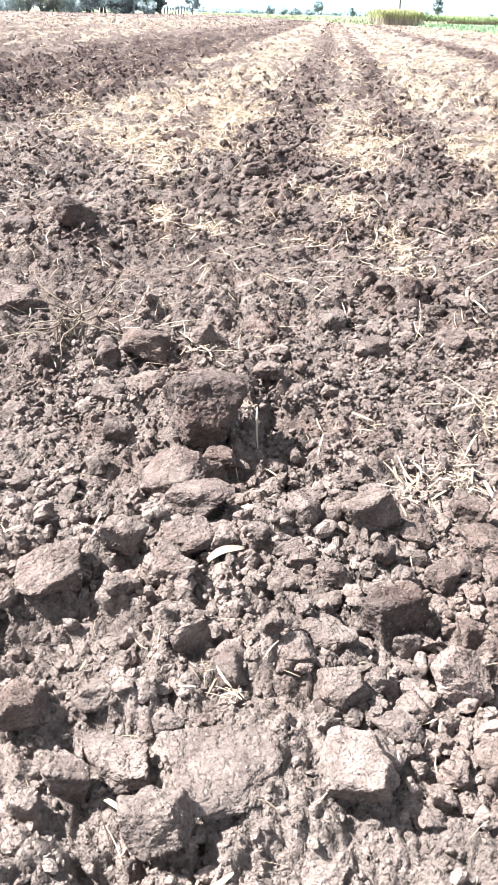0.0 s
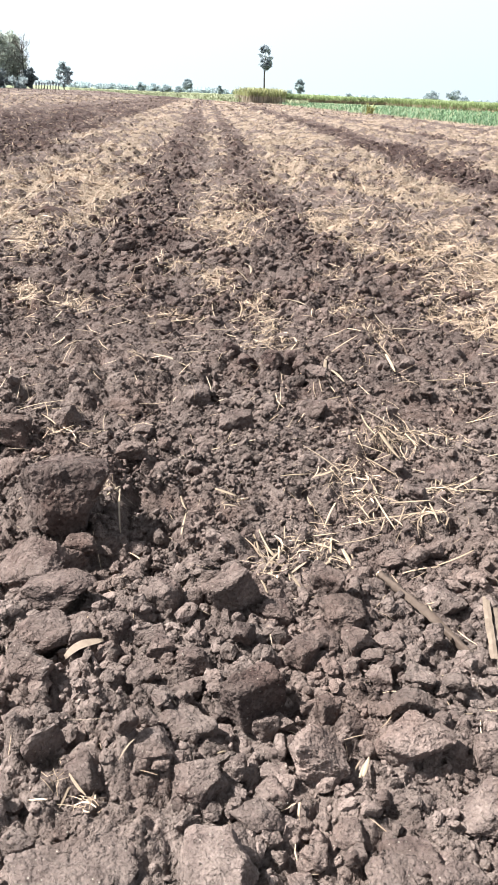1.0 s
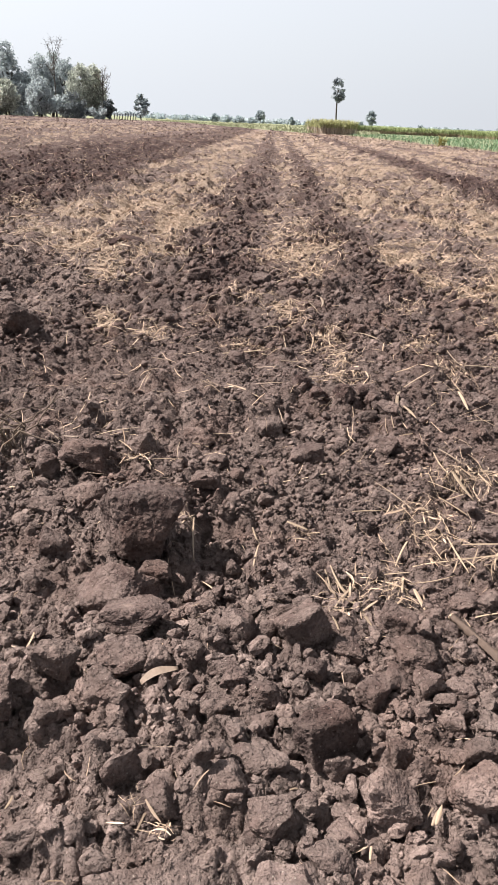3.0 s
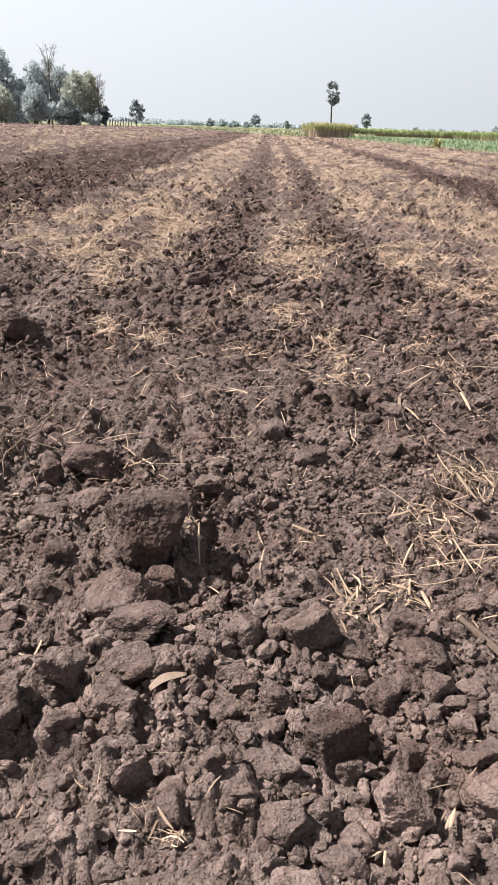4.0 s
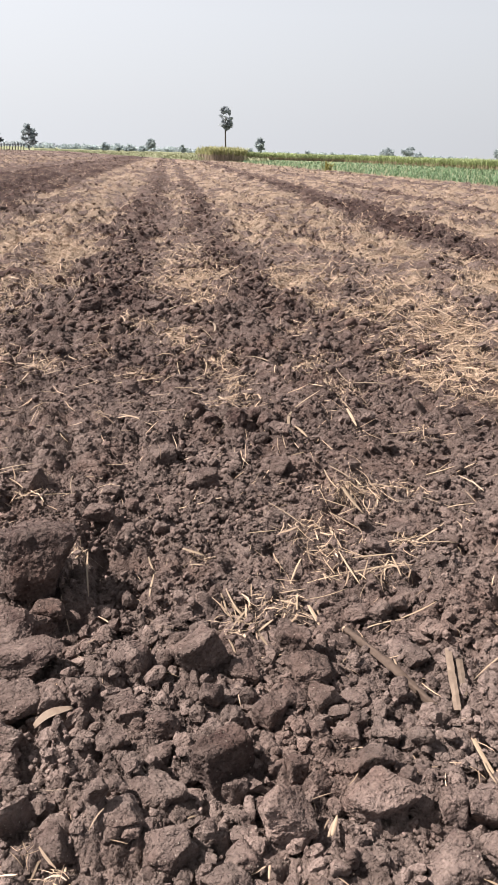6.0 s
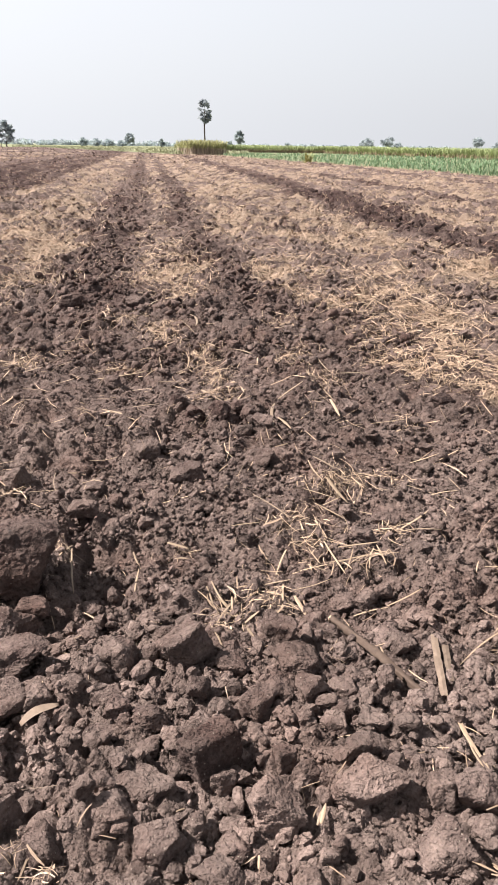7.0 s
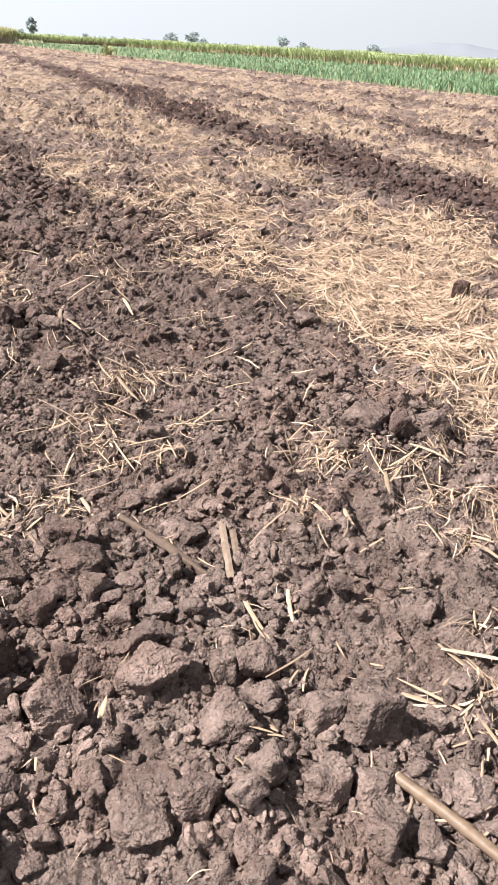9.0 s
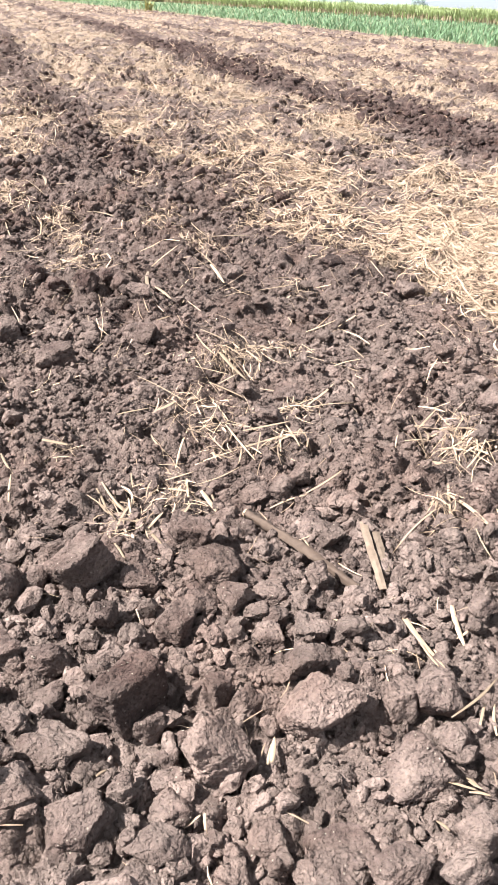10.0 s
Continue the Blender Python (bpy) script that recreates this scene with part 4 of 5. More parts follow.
straw(0.710, 2.640, 0.855, 2.649)
straw(0.811, 2.522, 0.813, 2.348)
straw(0.919, 2.454, 0.817, 2.281)
leaf(0.910, 2.420, 0.973, 2.434)
straw(1.196, 3.110, 1.190, 2.854)
leaf(1.228, 2.974, 1.255, 2.711)
straw(1.252, 2.951, 1.271, 2.796)
straw(1.097, 2.848, 1.246, 2.799)
straw(0.880, 2.170, 0.859, 2.021)
leaf(0.837, 2.107, 0.852, 2.012)
straw(1.011, 1.981, 1.152, 2.006)
straw(1.139, 2.000, 1.281, 2.024)
straw(1.221, 2.312, 1.207, 2.177)
straw(1.372, 2.457, 1.527, 2.366)
straw(1.299, 2.683, 1.379, 2.629)
straw(0.878, 2.269, 1.024, 2.284)
straw(0.932, 2.272, 1.005, 2.229)
straw(1.074, 2.303, 1.087, 2.210)
straw(1.733, 3.128, 1.885, 3.109)
straw(1.868, 3.075, 2.017, 3.165)
straw(1.672, 2.758, 1.829, 2.800)
leaf(1.717, 4.782, 1.620, 4.344)
straw(1.891, 5.084, 1.831, 4.597)
leaf(1.869, 4.624, 2.045, 4.462)
leaf(1.253, 5.295, 1.374, 5.058)
leaf(1.579, 3.920, 1.549, 3.659)
straw(1.285, 3.997, 1.521, 4.273)
leaf(1.279, 4.040, 1.132, 3.507)
leaf(1.197, 3.674, 1.238, 3.549)
straw(0.898, 4.058, 1.160, 4.075)
straw(1.656, 4.253, 1.600, 4.017)
straw(0.675, 5.953, 0.691, 5.574)
straw(0.738, 5.304, 0.726, 4.932)
straw(0.661, 4.742, 0.866, 4.712)
leaf(0.800, 4.194, 0.891, 4.002)
straw(1.042, 6.171, 1.102, 5.914)
leaf(1.167, 6.605, 1.108, 5.926)
straw(0.608, 8.968, 1.086, 8.188)
straw(0.826, 8.796, 1.079, 8.122)
straw(0.843, 7.041, 0.990, 7.470)
straw(-0.560, 7.656, -0.360, 7.515)
straw(-0.401, 5.078, -0.309, 5.378)
straw(-0.335, 4.808, -0.296, 5.095)
straw(0.384, 6.335, 0.610, 6.800)
straw(0.719, 6.316, 0.864, 5.911)
straw(0.901, 5.073, 0.958, 5.308)
straw(0.545, 2.207, 0.551, 2.097)
straw(1.761, 3.092, 1.782, 3.013)
straw(3.844, 6.654, 3.561, 7.065)
leaf(3.473, 6.948, 3.570, 6.471)
straw(1.040, 1.830, 1.025, 1.724)
straw(0.942, 1.481, 0.959, 1.414)
straw(-1.924, 7.559, -1.804, 7.153)
straw(-0.322, 3.384, -0.231, 3.426)
straw(-0.637, 2.920, -0.611, 3.042)
straw(-0.396, 1.802, -0.389, 1.892)
straw(-0.642, 1.725, -0.584, 1.748)
straw(-0.331, 1.259, -0.327, 1.316)
straw(-0.389, 1.150, -0.404, 1.244)
leaf(-0.217, 0.935, -0.167, 0.908)
leaf(-0.031, 0.741, 0.048, 0.768)
straw(-0.034, 0.775, -0.018, 0.801)
leaf(1.514, 1.079, 1.585, 0.839)
leaf(1.505, 1.056, 1.611, 0.900)
leaf(1.324, 0.984, 1.367, 0.905)
straw(1.308, 1.096, 1.337, 1.078)
straw(1.089, 1.066, 1.153, 1.143)
straw(1.267, 1.195, 1.262, 1.146)
straw(1.387, 0.841, 1.370, 0.772)
straw(1.329, 0.803, 1.409, 0.776)
straw(1.504, 0.817, 1.523, 0.738)
straw(1.431, 0.781, 1.528, 0.723)
straw(1.395, 0.926, 1.431, 0.940)
straw(1.382, 0.845, 1.444, 0.853)
leaf(1.613, 1.689, 1.556, 1.556)
leaf(1.534, 1.832, 1.508, 1.591)
leaf(1.860, 1.805, 1.789, 1.681)
leaf(1.819, 1.304, 1.848, 1.210)
straw(1.780, 1.482, 1.749, 1.357)
leaf(1.885, 1.158, 1.823, 1.071)
straw(1.877, 1.168, 1.887, 1.074)
straw(1.419, 1.291, 1.484, 1.311)
straw(1.531, 1.278, 1.569, 1.258)
straw(1.721, 1.105, 1.758, 1.050)
leaf(1.758, 1.050, 1.856, 1.027)
straw(1.621, 1.079, 1.604, 1.036)
leaf(1.249, 1.423, 1.200, 1.307)
straw(1.685, 1.920, 1.866, 2.038)
leaf(2.528, 2.212, 2.793, 2.165)
leaf(2.488, 2.561, 2.774, 2.602)
straw(3.473, 3.015, 3.461, 2.720)
leaf(3.858, 3.836, 3.652, 3.408)
straw(2.369, 2.676, 2.208, 2.274)
straw(2.379, 2.595, 2.265, 2.184)
straw(2.489, 2.224, 2.407, 1.976)
straw(2.297, 1.879, 2.438, 1.859)
straw(2.953, 2.351, 2.652, 2.029)
straw(1.994, 2.571, 2.167, 2.537)
leaf(2.058, 1.927, 2.092, 1.756)
straw(2.465, 1.781, 2.366, 1.740)
straw(2.399, 1.623, 2.357, 1.517)
leaf(2.188, 1.343, 2.056, 1.292)
straw(1.240, 1.344, 1.198, 1.334)
straw(1.491, 1.425, 1.591, 1.444)
straw(1.124, 0.704, 1.169, 0.740)
straw(1.161, 0.667, 1.231, 0.642)
straw(1.224, 0.643, 1.274, 0.621)
leaf(0.627, 1.173, 0.653, 1.216)
leaf(0.619, 1.174, 0.646, 1.209)
leaf(0.967, 1.003, 0.967, 0.964)
straw(0.945, 0.978, 0.978, 0.956)
straw(0.856, 0.957, 0.858, 0.921)
straw(1.357, 0.738, 1.314, 0.688)
straw(1.667, 0.889, 1.627, 0.818)
straw(1.093, 1.339, 1.090, 1.263)
straw(1.133, 1.332, 1.140, 1.282)
straw(0.307, 1.248, 0.332, 1.263)
straw(0.379, 1.126, 0.400, 1.110)
straw(0.431, 1.124, 0.467, 1.127)
straw(0.471, 1.125, 0.463, 1.099)
straw(0.906, 1.001, 0.965, 0.973)
straw(0.969, 1.012, 0.968, 0.976)
straw(1.066, 1.094, 1.135, 1.153)
straw(1.019, 1.129, 1.198, 1.191)
stick(0.929, 1.976, 1.074, 1.588)
stub(1.198, 1.774, 1.123, 1.540)
stub(1.222, 1.738, 1.173, 1.600)
cane(1.158, 0.782, 1.221, 0.582)
husk(-0.053, 1.630, 0.050, 1.660)
leaf(1.151, 1.551, 1.100, 1.254)

straw_patch(-0.61, 13.28, 1.10, 2.83, 1.0)
straw_patch(-0.80, 7.97, 0.22, 0.88, 1.0)
straw_patch(-0.24, 9.94, 0.14, 0.98, 0.7)
straw_patch(1.54, 9.86, 0.37, 1.43, 1.0)
straw_patch(1.04, 8.94, 0.26, 0.64, 0.8)
straw_patch(1.28, 7.80, 0.23, 0.56, 0.7)
straw_patch(0.54, 6.55, 0.19, 0.24, 0.8)
straw_patch(0.85, 6.08, 0.15, 0.37, 1.0)
straw_patch(0.16, 5.63, 0.10, 0.20, 0.6)
straw_patch(-0.23, 5.33, 0.14, 0.20, 0.8)
straw_patch(0.44, 5.09, 0.15, 0.12, 0.7)
straw_patch(-0.62, 5.77, 0.10, 0.26, 0.8)
straw_patch(1.05, 5.26, 0.12, 0.25, 0.9)
straw_patch(1.06, 4.73, 0.09, 0.26, 0.9)
straw_patch(1.01, 4.30, 0.13, 0.17, 0.7)
straw_patch(2.44, 9.60, 0.21, 0.41, 0.7)
straw_patch(1.90, 6.21, 0.14, 0.20, 0.5)
straw_patch(1.61, 5.00, 0.15, 0.16, 0.6)
straw_patch(1.87, 5.29, 0.16, 0.12, 0.6)
straw_patch(1.75, 4.53, 0.11, 0.24, 0.6)
straw_patch(2.44, 5.03, 0.24, 0.31, 0.8)
straw_patch(3.32, 6.42, 0.40, 0.82, 1.3)
straw_patch(3.59, 8.02, 0.35, 1.35, 1.3)
straw_patch(3.00, 5.32, 0.17, 0.35, 0.9)
straw_patch(2.43, 4.13, 0.10, 0.14, 0.6)
straw_patch(1.96, 3.59, 0.09, 0.08, 0.4)
straw_patch(1.23, 2.90, 0.10, 0.10, 1.0)
straw_patch(1.36, 2.95, 0.10, 0.08, 0.8)
straw_patch(1.57, 2.97, 0.07, 0.10, 0.6)
straw_patch(1.02, 2.63, 0.11, 0.09, 0.8)
straw_patch(1.02, 2.47, 0.11, 0.05, 0.6)
straw_patch(1.01, 2.31, 0.08, 0.05, 0.5)
straw_patch(0.59, 2.06, 0.05, 0.13, 1.0)
straw_patch(0.76, 2.17, 0.06, 0.10, 0.8)
straw_patch(0.77, 2.07, 0.05, 0.05, 0.7)
straw_patch(1.22, 2.27, 0.08, 0.07, 0.5)
straw_patch(1.36, 2.49, 0.09, 0.05, 0.5)
straw_patch(0.06, 2.51, 0.03, 0.05, 0.7)
straw_patch(0.52, 2.49, 0.04, 0.03, 0.6)
straw_patch(-0.17, 3.18, 0.06, 0.03, 0.5)
straw_patch(-0.04, 1.21, 0.02, 0.01, 0.6)
straw_patch(0.02, 1.16, 0.02, 0.01, 0.5)
straw_patch(-0.59, 5.57, 0.10, 0.28, 0.8)
straw_patch(-0.47, 14.73, 0.71, 2.79, 1.0)
straw_patch(-1.29, 9.40, 0.40, 1.15, 1.0)
straw_patch(-2.83, 13.39, 0.32, 1.04, 0.8)
straw_patch(3.07, 4.30, 0.23, 0.26, 1.2)
straw_patch(3.39, 3.87, 0.26, 0.38, 1.3)
straw_patch(3.26, 3.39, 0.24, 0.38, 1.3)
straw_patch(2.90, 2.70, 0.22, 0.26, 1.3)
straw_patch(2.91, 2.38, 0.16, 0.30, 1.2)
straw_patch(2.94, 2.14, 0.10, 0.23, 1.2)
straw_patch(2.46, 2.39, 0.15, 0.15, 1.0)
straw_patch(2.57, 2.08, 0.15, 0.20, 0.9)
straw_patch(2.60, 1.82, 0.09, 0.15, 0.7)
straw_patch(1.76, 2.04, 0.13, 0.11, 1.1)
straw_patch(1.95, 1.82, 0.08, 0.07, 1.0)
straw_patch(2.15, 1.86, 0.08, 0.07, 0.8)
straw_patch(1.45, 1.73, 0.05, 0.12, 1.1)
straw_patch(1.93, 1.60, 0.08, 0.09, 0.8)
straw_patch(2.11, 1.48, 0.15, 0.06, 1.1)
straw_patch(1.88, 1.35, 0.07, 0.09, 1.1)
straw_patch(1.92, 1.14, 0.04, 0.09, 0.7)
straw_patch(2.06, 1.27, 0.03, 0.04, 0.6)
straw_patch(1.60, 1.02, 0.06, 0.03, 0.6)
straw_patch(1.51, 0.88, 0.05, 0.05, 0.9)
straw_patch(1.43, 0.81, 0.06, 0.03, 0.6)
straw_patch(1.50, 0.72, 0.02, 0.03, 0.7)
straw_patch(1.34, 0.55, 0.02, 0.03, 0.8)
straw_patch(3.43, 6.33, 0.31, 0.37, 1.1)
straw_patch(5.20, 5.56, 0.38, 0.50, 1.2)
straw_patch(3.80, 4.57, 0.33, 0.22, 1.2)
straw_patch(5.35, 9.05, 0.44, 0.44, 1.0)
straw_patch(4.92, 4.04, 0.22, 0.26, 1.1)
litter()


def root_tuft(x, y):
    """A pulled-up knot of fine dead roots."""
    rng = random.Random(4)
    ob = thing("root_tuft", x, y, float(ground_height(x, y)), 0, 1.6)
    for k in range(26):
        cu = bpy.data.curves.new("root", "CURVE")
        cu.dimensions, cu.bevel_depth, cu.bevel_resolution = "3D", 0.0024, 1
        sp = cu.splines.new("POLY")
        sp.points.add(7)
        p = Vector((rng.uniform(-0.05, 0.05), rng.uniform(-0.03, 0.03), 0.075))
        d = Vector((rng.uniform(-1, 1), rng.uniform(-0.6, 0.6), rng.uniform(-0.8, 0.5)))
        for q in range(8):
            sp.points[q].co = (*p, 1)
            sp.points[q].radius = 1 - 0.09 * q
            d += Vector((rng.uniform(-0.7, 0.7), rng.uniform(-0.7, 0.7), rng.uniform(-0.7, 0.45)))
            p = p + d.normalized() * 0.032
        temp = bpy.data.objects.new("root", cu)
        me = bpy.data.meshes.new_from_object(temp)
        bpy.data.objects.remove(temp)
        part("root", me, ROOT, ob)
    tagged(ob, "tangle of fine dead roots sticking from a clod", "root")


root_tuft(-0.745, 3.24)


# ---------------------------------------------------------------- blades of crops
def upright(rng, x, y, z, tall, wide, lean):
    """Upright leaf blades that arch over at the tip, as strips of three quads."""
    n = len(x)
    turn = rng.uniform(0, 2 * math.pi, n)
    out_dir = np.stack([np.cos(turn), np.sin(turn)], -1)
    wide_dir = np.stack([-np.sin(turn), np.cos(turn)], -1)
    s = np.array([0.0, 0.4, 0.75, 1.0])
    reach = (tall * rng.uniform(0.3, 1.0, n) * lean)[:, None] * s ** 2.2
    up = tall[:, None] * (s - 0.22 * lean * s ** 3)
    half = wide[:, None] / 2 * np.array([0.7, 1.0, 0.75, 0.12])
    rows = []
    for sign in (1, -1):
        px = x[:, None] + out_dir[:, :1] * reach + sign * wide_dir[:, :1] * half
        py = y[:, None] + out_dir[:, 1:] * reach + sign * wide_dir[:, 1:] * half
        rows.append(np.stack([px, py, z[:, None] + up], -1))
    v = np.concatenate(rows, 1)
    f = np.array([[i, i + 1, i + 5, i + 4] for i in range(3)])
    return v.reshape(-1, 3), (f[None] + (np.arange(n) * 8)[:, None, None]).reshape(-1, 4)


def green_crop():
    """A young leafy crop in rows beside the ploughed field."""
    rng = np.random.default_rng(61)
    n = 36000
    a = np.radians(rng.uniform(11, 62, n))
    d = 26 * (170 / 26) ** rng.uniform(0, 1, n)
    x, y = d * np.sin(a), d * np.cos(a)
    x = np.round(x / 0.6) * 0.6 + rng.normal(0, 0.10, n)
    keep = (x > 23.4 + 0.3 * fbm(x, y, 3.0, 5, 2)) & (x < 62)
    x, y, d = x[keep], y[keep], d[keep]
    n = len(x)
    v, f = upright(rng, x, y, np.zeros(n), rng.uniform(0.26, 0.48, n), rng.uniform(0.02, 0.04, n) * (1 + 0.012 * d), 0.9)
    tagged(part("green_crop", mesh_arrays("green_crop", v, f), CROP), "bright green young leafy crop in rows beside the field", "crop", kind="stuff")


def cane_field():
    """The strip of tall yellow-green cane behind the crop."""
    rng = np.random.default_rng(62)
    n = 34000
    front = rng.uniform(0, 1, n) < 0.72
    y = np.where(front, 30 + 165 * rng.uniform(0, 1, n), rng.uniform(186, 196, n))
    x = np.where(front, 62 + 14 * rng.uniform(0, 1, n) ** 2, rng.uniform(37, 76, n))
    d = np.hypot(x, y)
    tall = 1.85 * (0.8 + 0.4 * fbm(x, y, 6.0, 15, 2)) * rng.uniform(0.8, 1.12, n)
    v, f = upright(rng, x, y, np.zeros(n), tall, rng.uniform(0.03, 0.065, n) * (1 + 0.006 * d), 0.85)
    ob = thing("sugarcane_field", 62, 110)
    ob.matrix_basis = Matrix.Identity(4)
    part("cane_leaves", mesh_arrays("cane_leaves", v, f), CANE_LEAF, ob, "yellow-green arching cane leaves")
    n = 6000
    front = rng.uniform(0, 1, n) < 0.75
    y = np.where(front, 30 + 165 * rng.uniform(0, 1, n), 185.8)
    x = np.where(front, 61.7 + 0.8 * rng.uniform(0, 1, n), rng.uniform(37, 62, n))
    v, f = upright(rng, x, y, np.zeros(n), rng.uniform(0.4, 0.95, n), rng.uniform(0.05, 0.12, n), 0.35)
    part("dry_leaves", mesh_arrays("dry_leaves", v, f), FIELD_DRY, ob, "dry brown leaves at the foot")
    gx, gy = np.meshgrid(np.linspace(66, 150, 40), np.linspace(20, 330, 110))
    gz = 1.25 + 0.35 * fbm(gx, gy, 7.0, 33, 3)
    i, j = np.meshgrid(np.arange(109), np.arange(39), indexing="ij")
    f = np.stack([i * 40 + j, i * 40 + j + 1, (i + 1) * 40 + j + 1, (i + 1) * 40 + j], -1).reshape(-1, 4)
    part("canopy", mesh_arrays("canopy", np.stack([gx, gy, gz], -1).reshape(-1, 3), f), CANE_LEAF, ob, "closed top of the cane far behind")
    tagged(ob, "long strip of tall yellow-green sugarcane behind the crop", "sugarcane field", kind="stuff")


def cane_stand():
    """A small uncut block of cane left at the field's end."""
    rng = np.random.default_rng(63)
    ob = thing("sugarcane_stand", 23.8, 142)
    n = 2600
    x, y = rng.uniform(-3.1, 3.1, n), -9 + 18 * rng.uniform(0, 1, n) ** 1.4
    v, f = upright(rng, x, y, np.zeros(n), rng.uniform(1.1, 1.7, n), rng.uniform(0.03, 0.07, n), 0.12)
    part("stalks", mesh_arrays("stalks", v, f), CANE_DRY, ob, "dry brown stalks and hanging trash")
    n = 5200
    x, y = rng.uniform(-3.3, 3.3, n), -9.2 + 18.4 * rng.uniform(0, 1, n) ** 1.4
    v, f = upright(rng, x, y, rng.uniform(0.9, 1.5, n), rng.uniform(0.3, 1.25, n) * (0.75 + 0.5 * fbm(x, y, 1.6, 19, 2)), rng.uniform(0.04, 0.09, n), 0.8)
    part("leaves", mesh_arrays("leaves", v, f), STAND_LEAF, ob, "yellow-green leafy tops")
    tagged(ob, "uncut block of sugarcane with yellow-green tops and dry stalks", "sugarcane", kind="stuff")


green_crop()
cane_field()
cane_stand()


def cane_tuft(x, y):
    rng = np.random.default_rng(64)
    ob = thing("cane_tuft", x, y)
    for k in range(3):
        n = 16
        v, f = upright(rng, rng.normal(0, 0.22, n), rng.normal(0, 0.2, n), np.zeros(n), rng.uniform(0.7, 1.35, n), rng.uniform(0.05, 0.09, n), 0.9)
        part("shoot", mesh_arrays("shoot", v, f), YOUNG_CANE, ob)
    tagged(ob, "lone yellowing cane tuft at the crop's edge", "cane plant")


cane_tuft(23.0, 73.5)


def verge_grass():
    rng = np.random.default_rng(65)
    n = 14000
    az = np.radians(rng.uniform(-3.5, 13, n))
    d = rng.uniform(140, 400, n)
    x, y = d * np.sin(az), d * np.cos(az)
    keep = field_edge(x, y) < 0.3
    x, y = x[keep], y[keep]
    n = len(x)
    v, f = upright(rng, x, y, np.zeros(n), rng.uniform(0.3, 0.85, n), rng.uniform(0.12, 0.26, n), 0.9)
    tagged(part("verge_grass", mesh_arrays("verge_grass", v, f), GRASS_DRY), "yellow-green rough grass beyond the field's far end", "grass", kind="stuff")


verge_grass()


# ---------------------------------------------------------------- trees
def tube(bm, points, radii, sides=7):
    rings = []
    for k, (p, r) in enumerate(zip(points, radii)):
        d = (points[min(k + 1, len(points) - 1)] - points[max(k - 1, 0)]).normalized()
        a = d.orthogonal().normalized()
        b = d.cross(a)
        rings.append([bm.verts.new(p + (a * math.cos(t) + b * math.sin(t)) * r) for t in [2 * math.pi * q / sides for q in range(sides)]])
    for r0, r1 in zip(rings, rings[1:]):
        for q in range(sides):
            bm.faces.new((r0[q], r0[(q + 1) % sides], r1[(q + 1) % sides], r1[q]))


def leaf_cloud(rng, centres, sizes, per, leaf_size):
    """Small leaf quads round clump centres."""
    n = len(centres) * per
    c, s = np.repeat(np.array(centres), per, 0), np.repeat(np.array(sizes), per)
    d = rng.normal(size=(n, 3))
    d /= np.linalg.norm(d, axis=1)[:, None]
    p = c + d * (s * rng.uniform(0.35, 1.05, n))[:, None] * np.array([1, 1, 0.75])
    m = rotations(rng, n)
    quad = np.array([[-1, 0, 0], [0, -0.55, 0.1], [1, 0, 0], [0, 0.55, 0.1]]) * leaf_size
    v = np.einsum("nij,vj->nvi", m, quad) * rng.uniform(0.6, 1.3, n)[:, None, None] + p[:, None, :]
    return v.reshape(-1, 3), np.arange(n * 4).reshape(-1, 4)


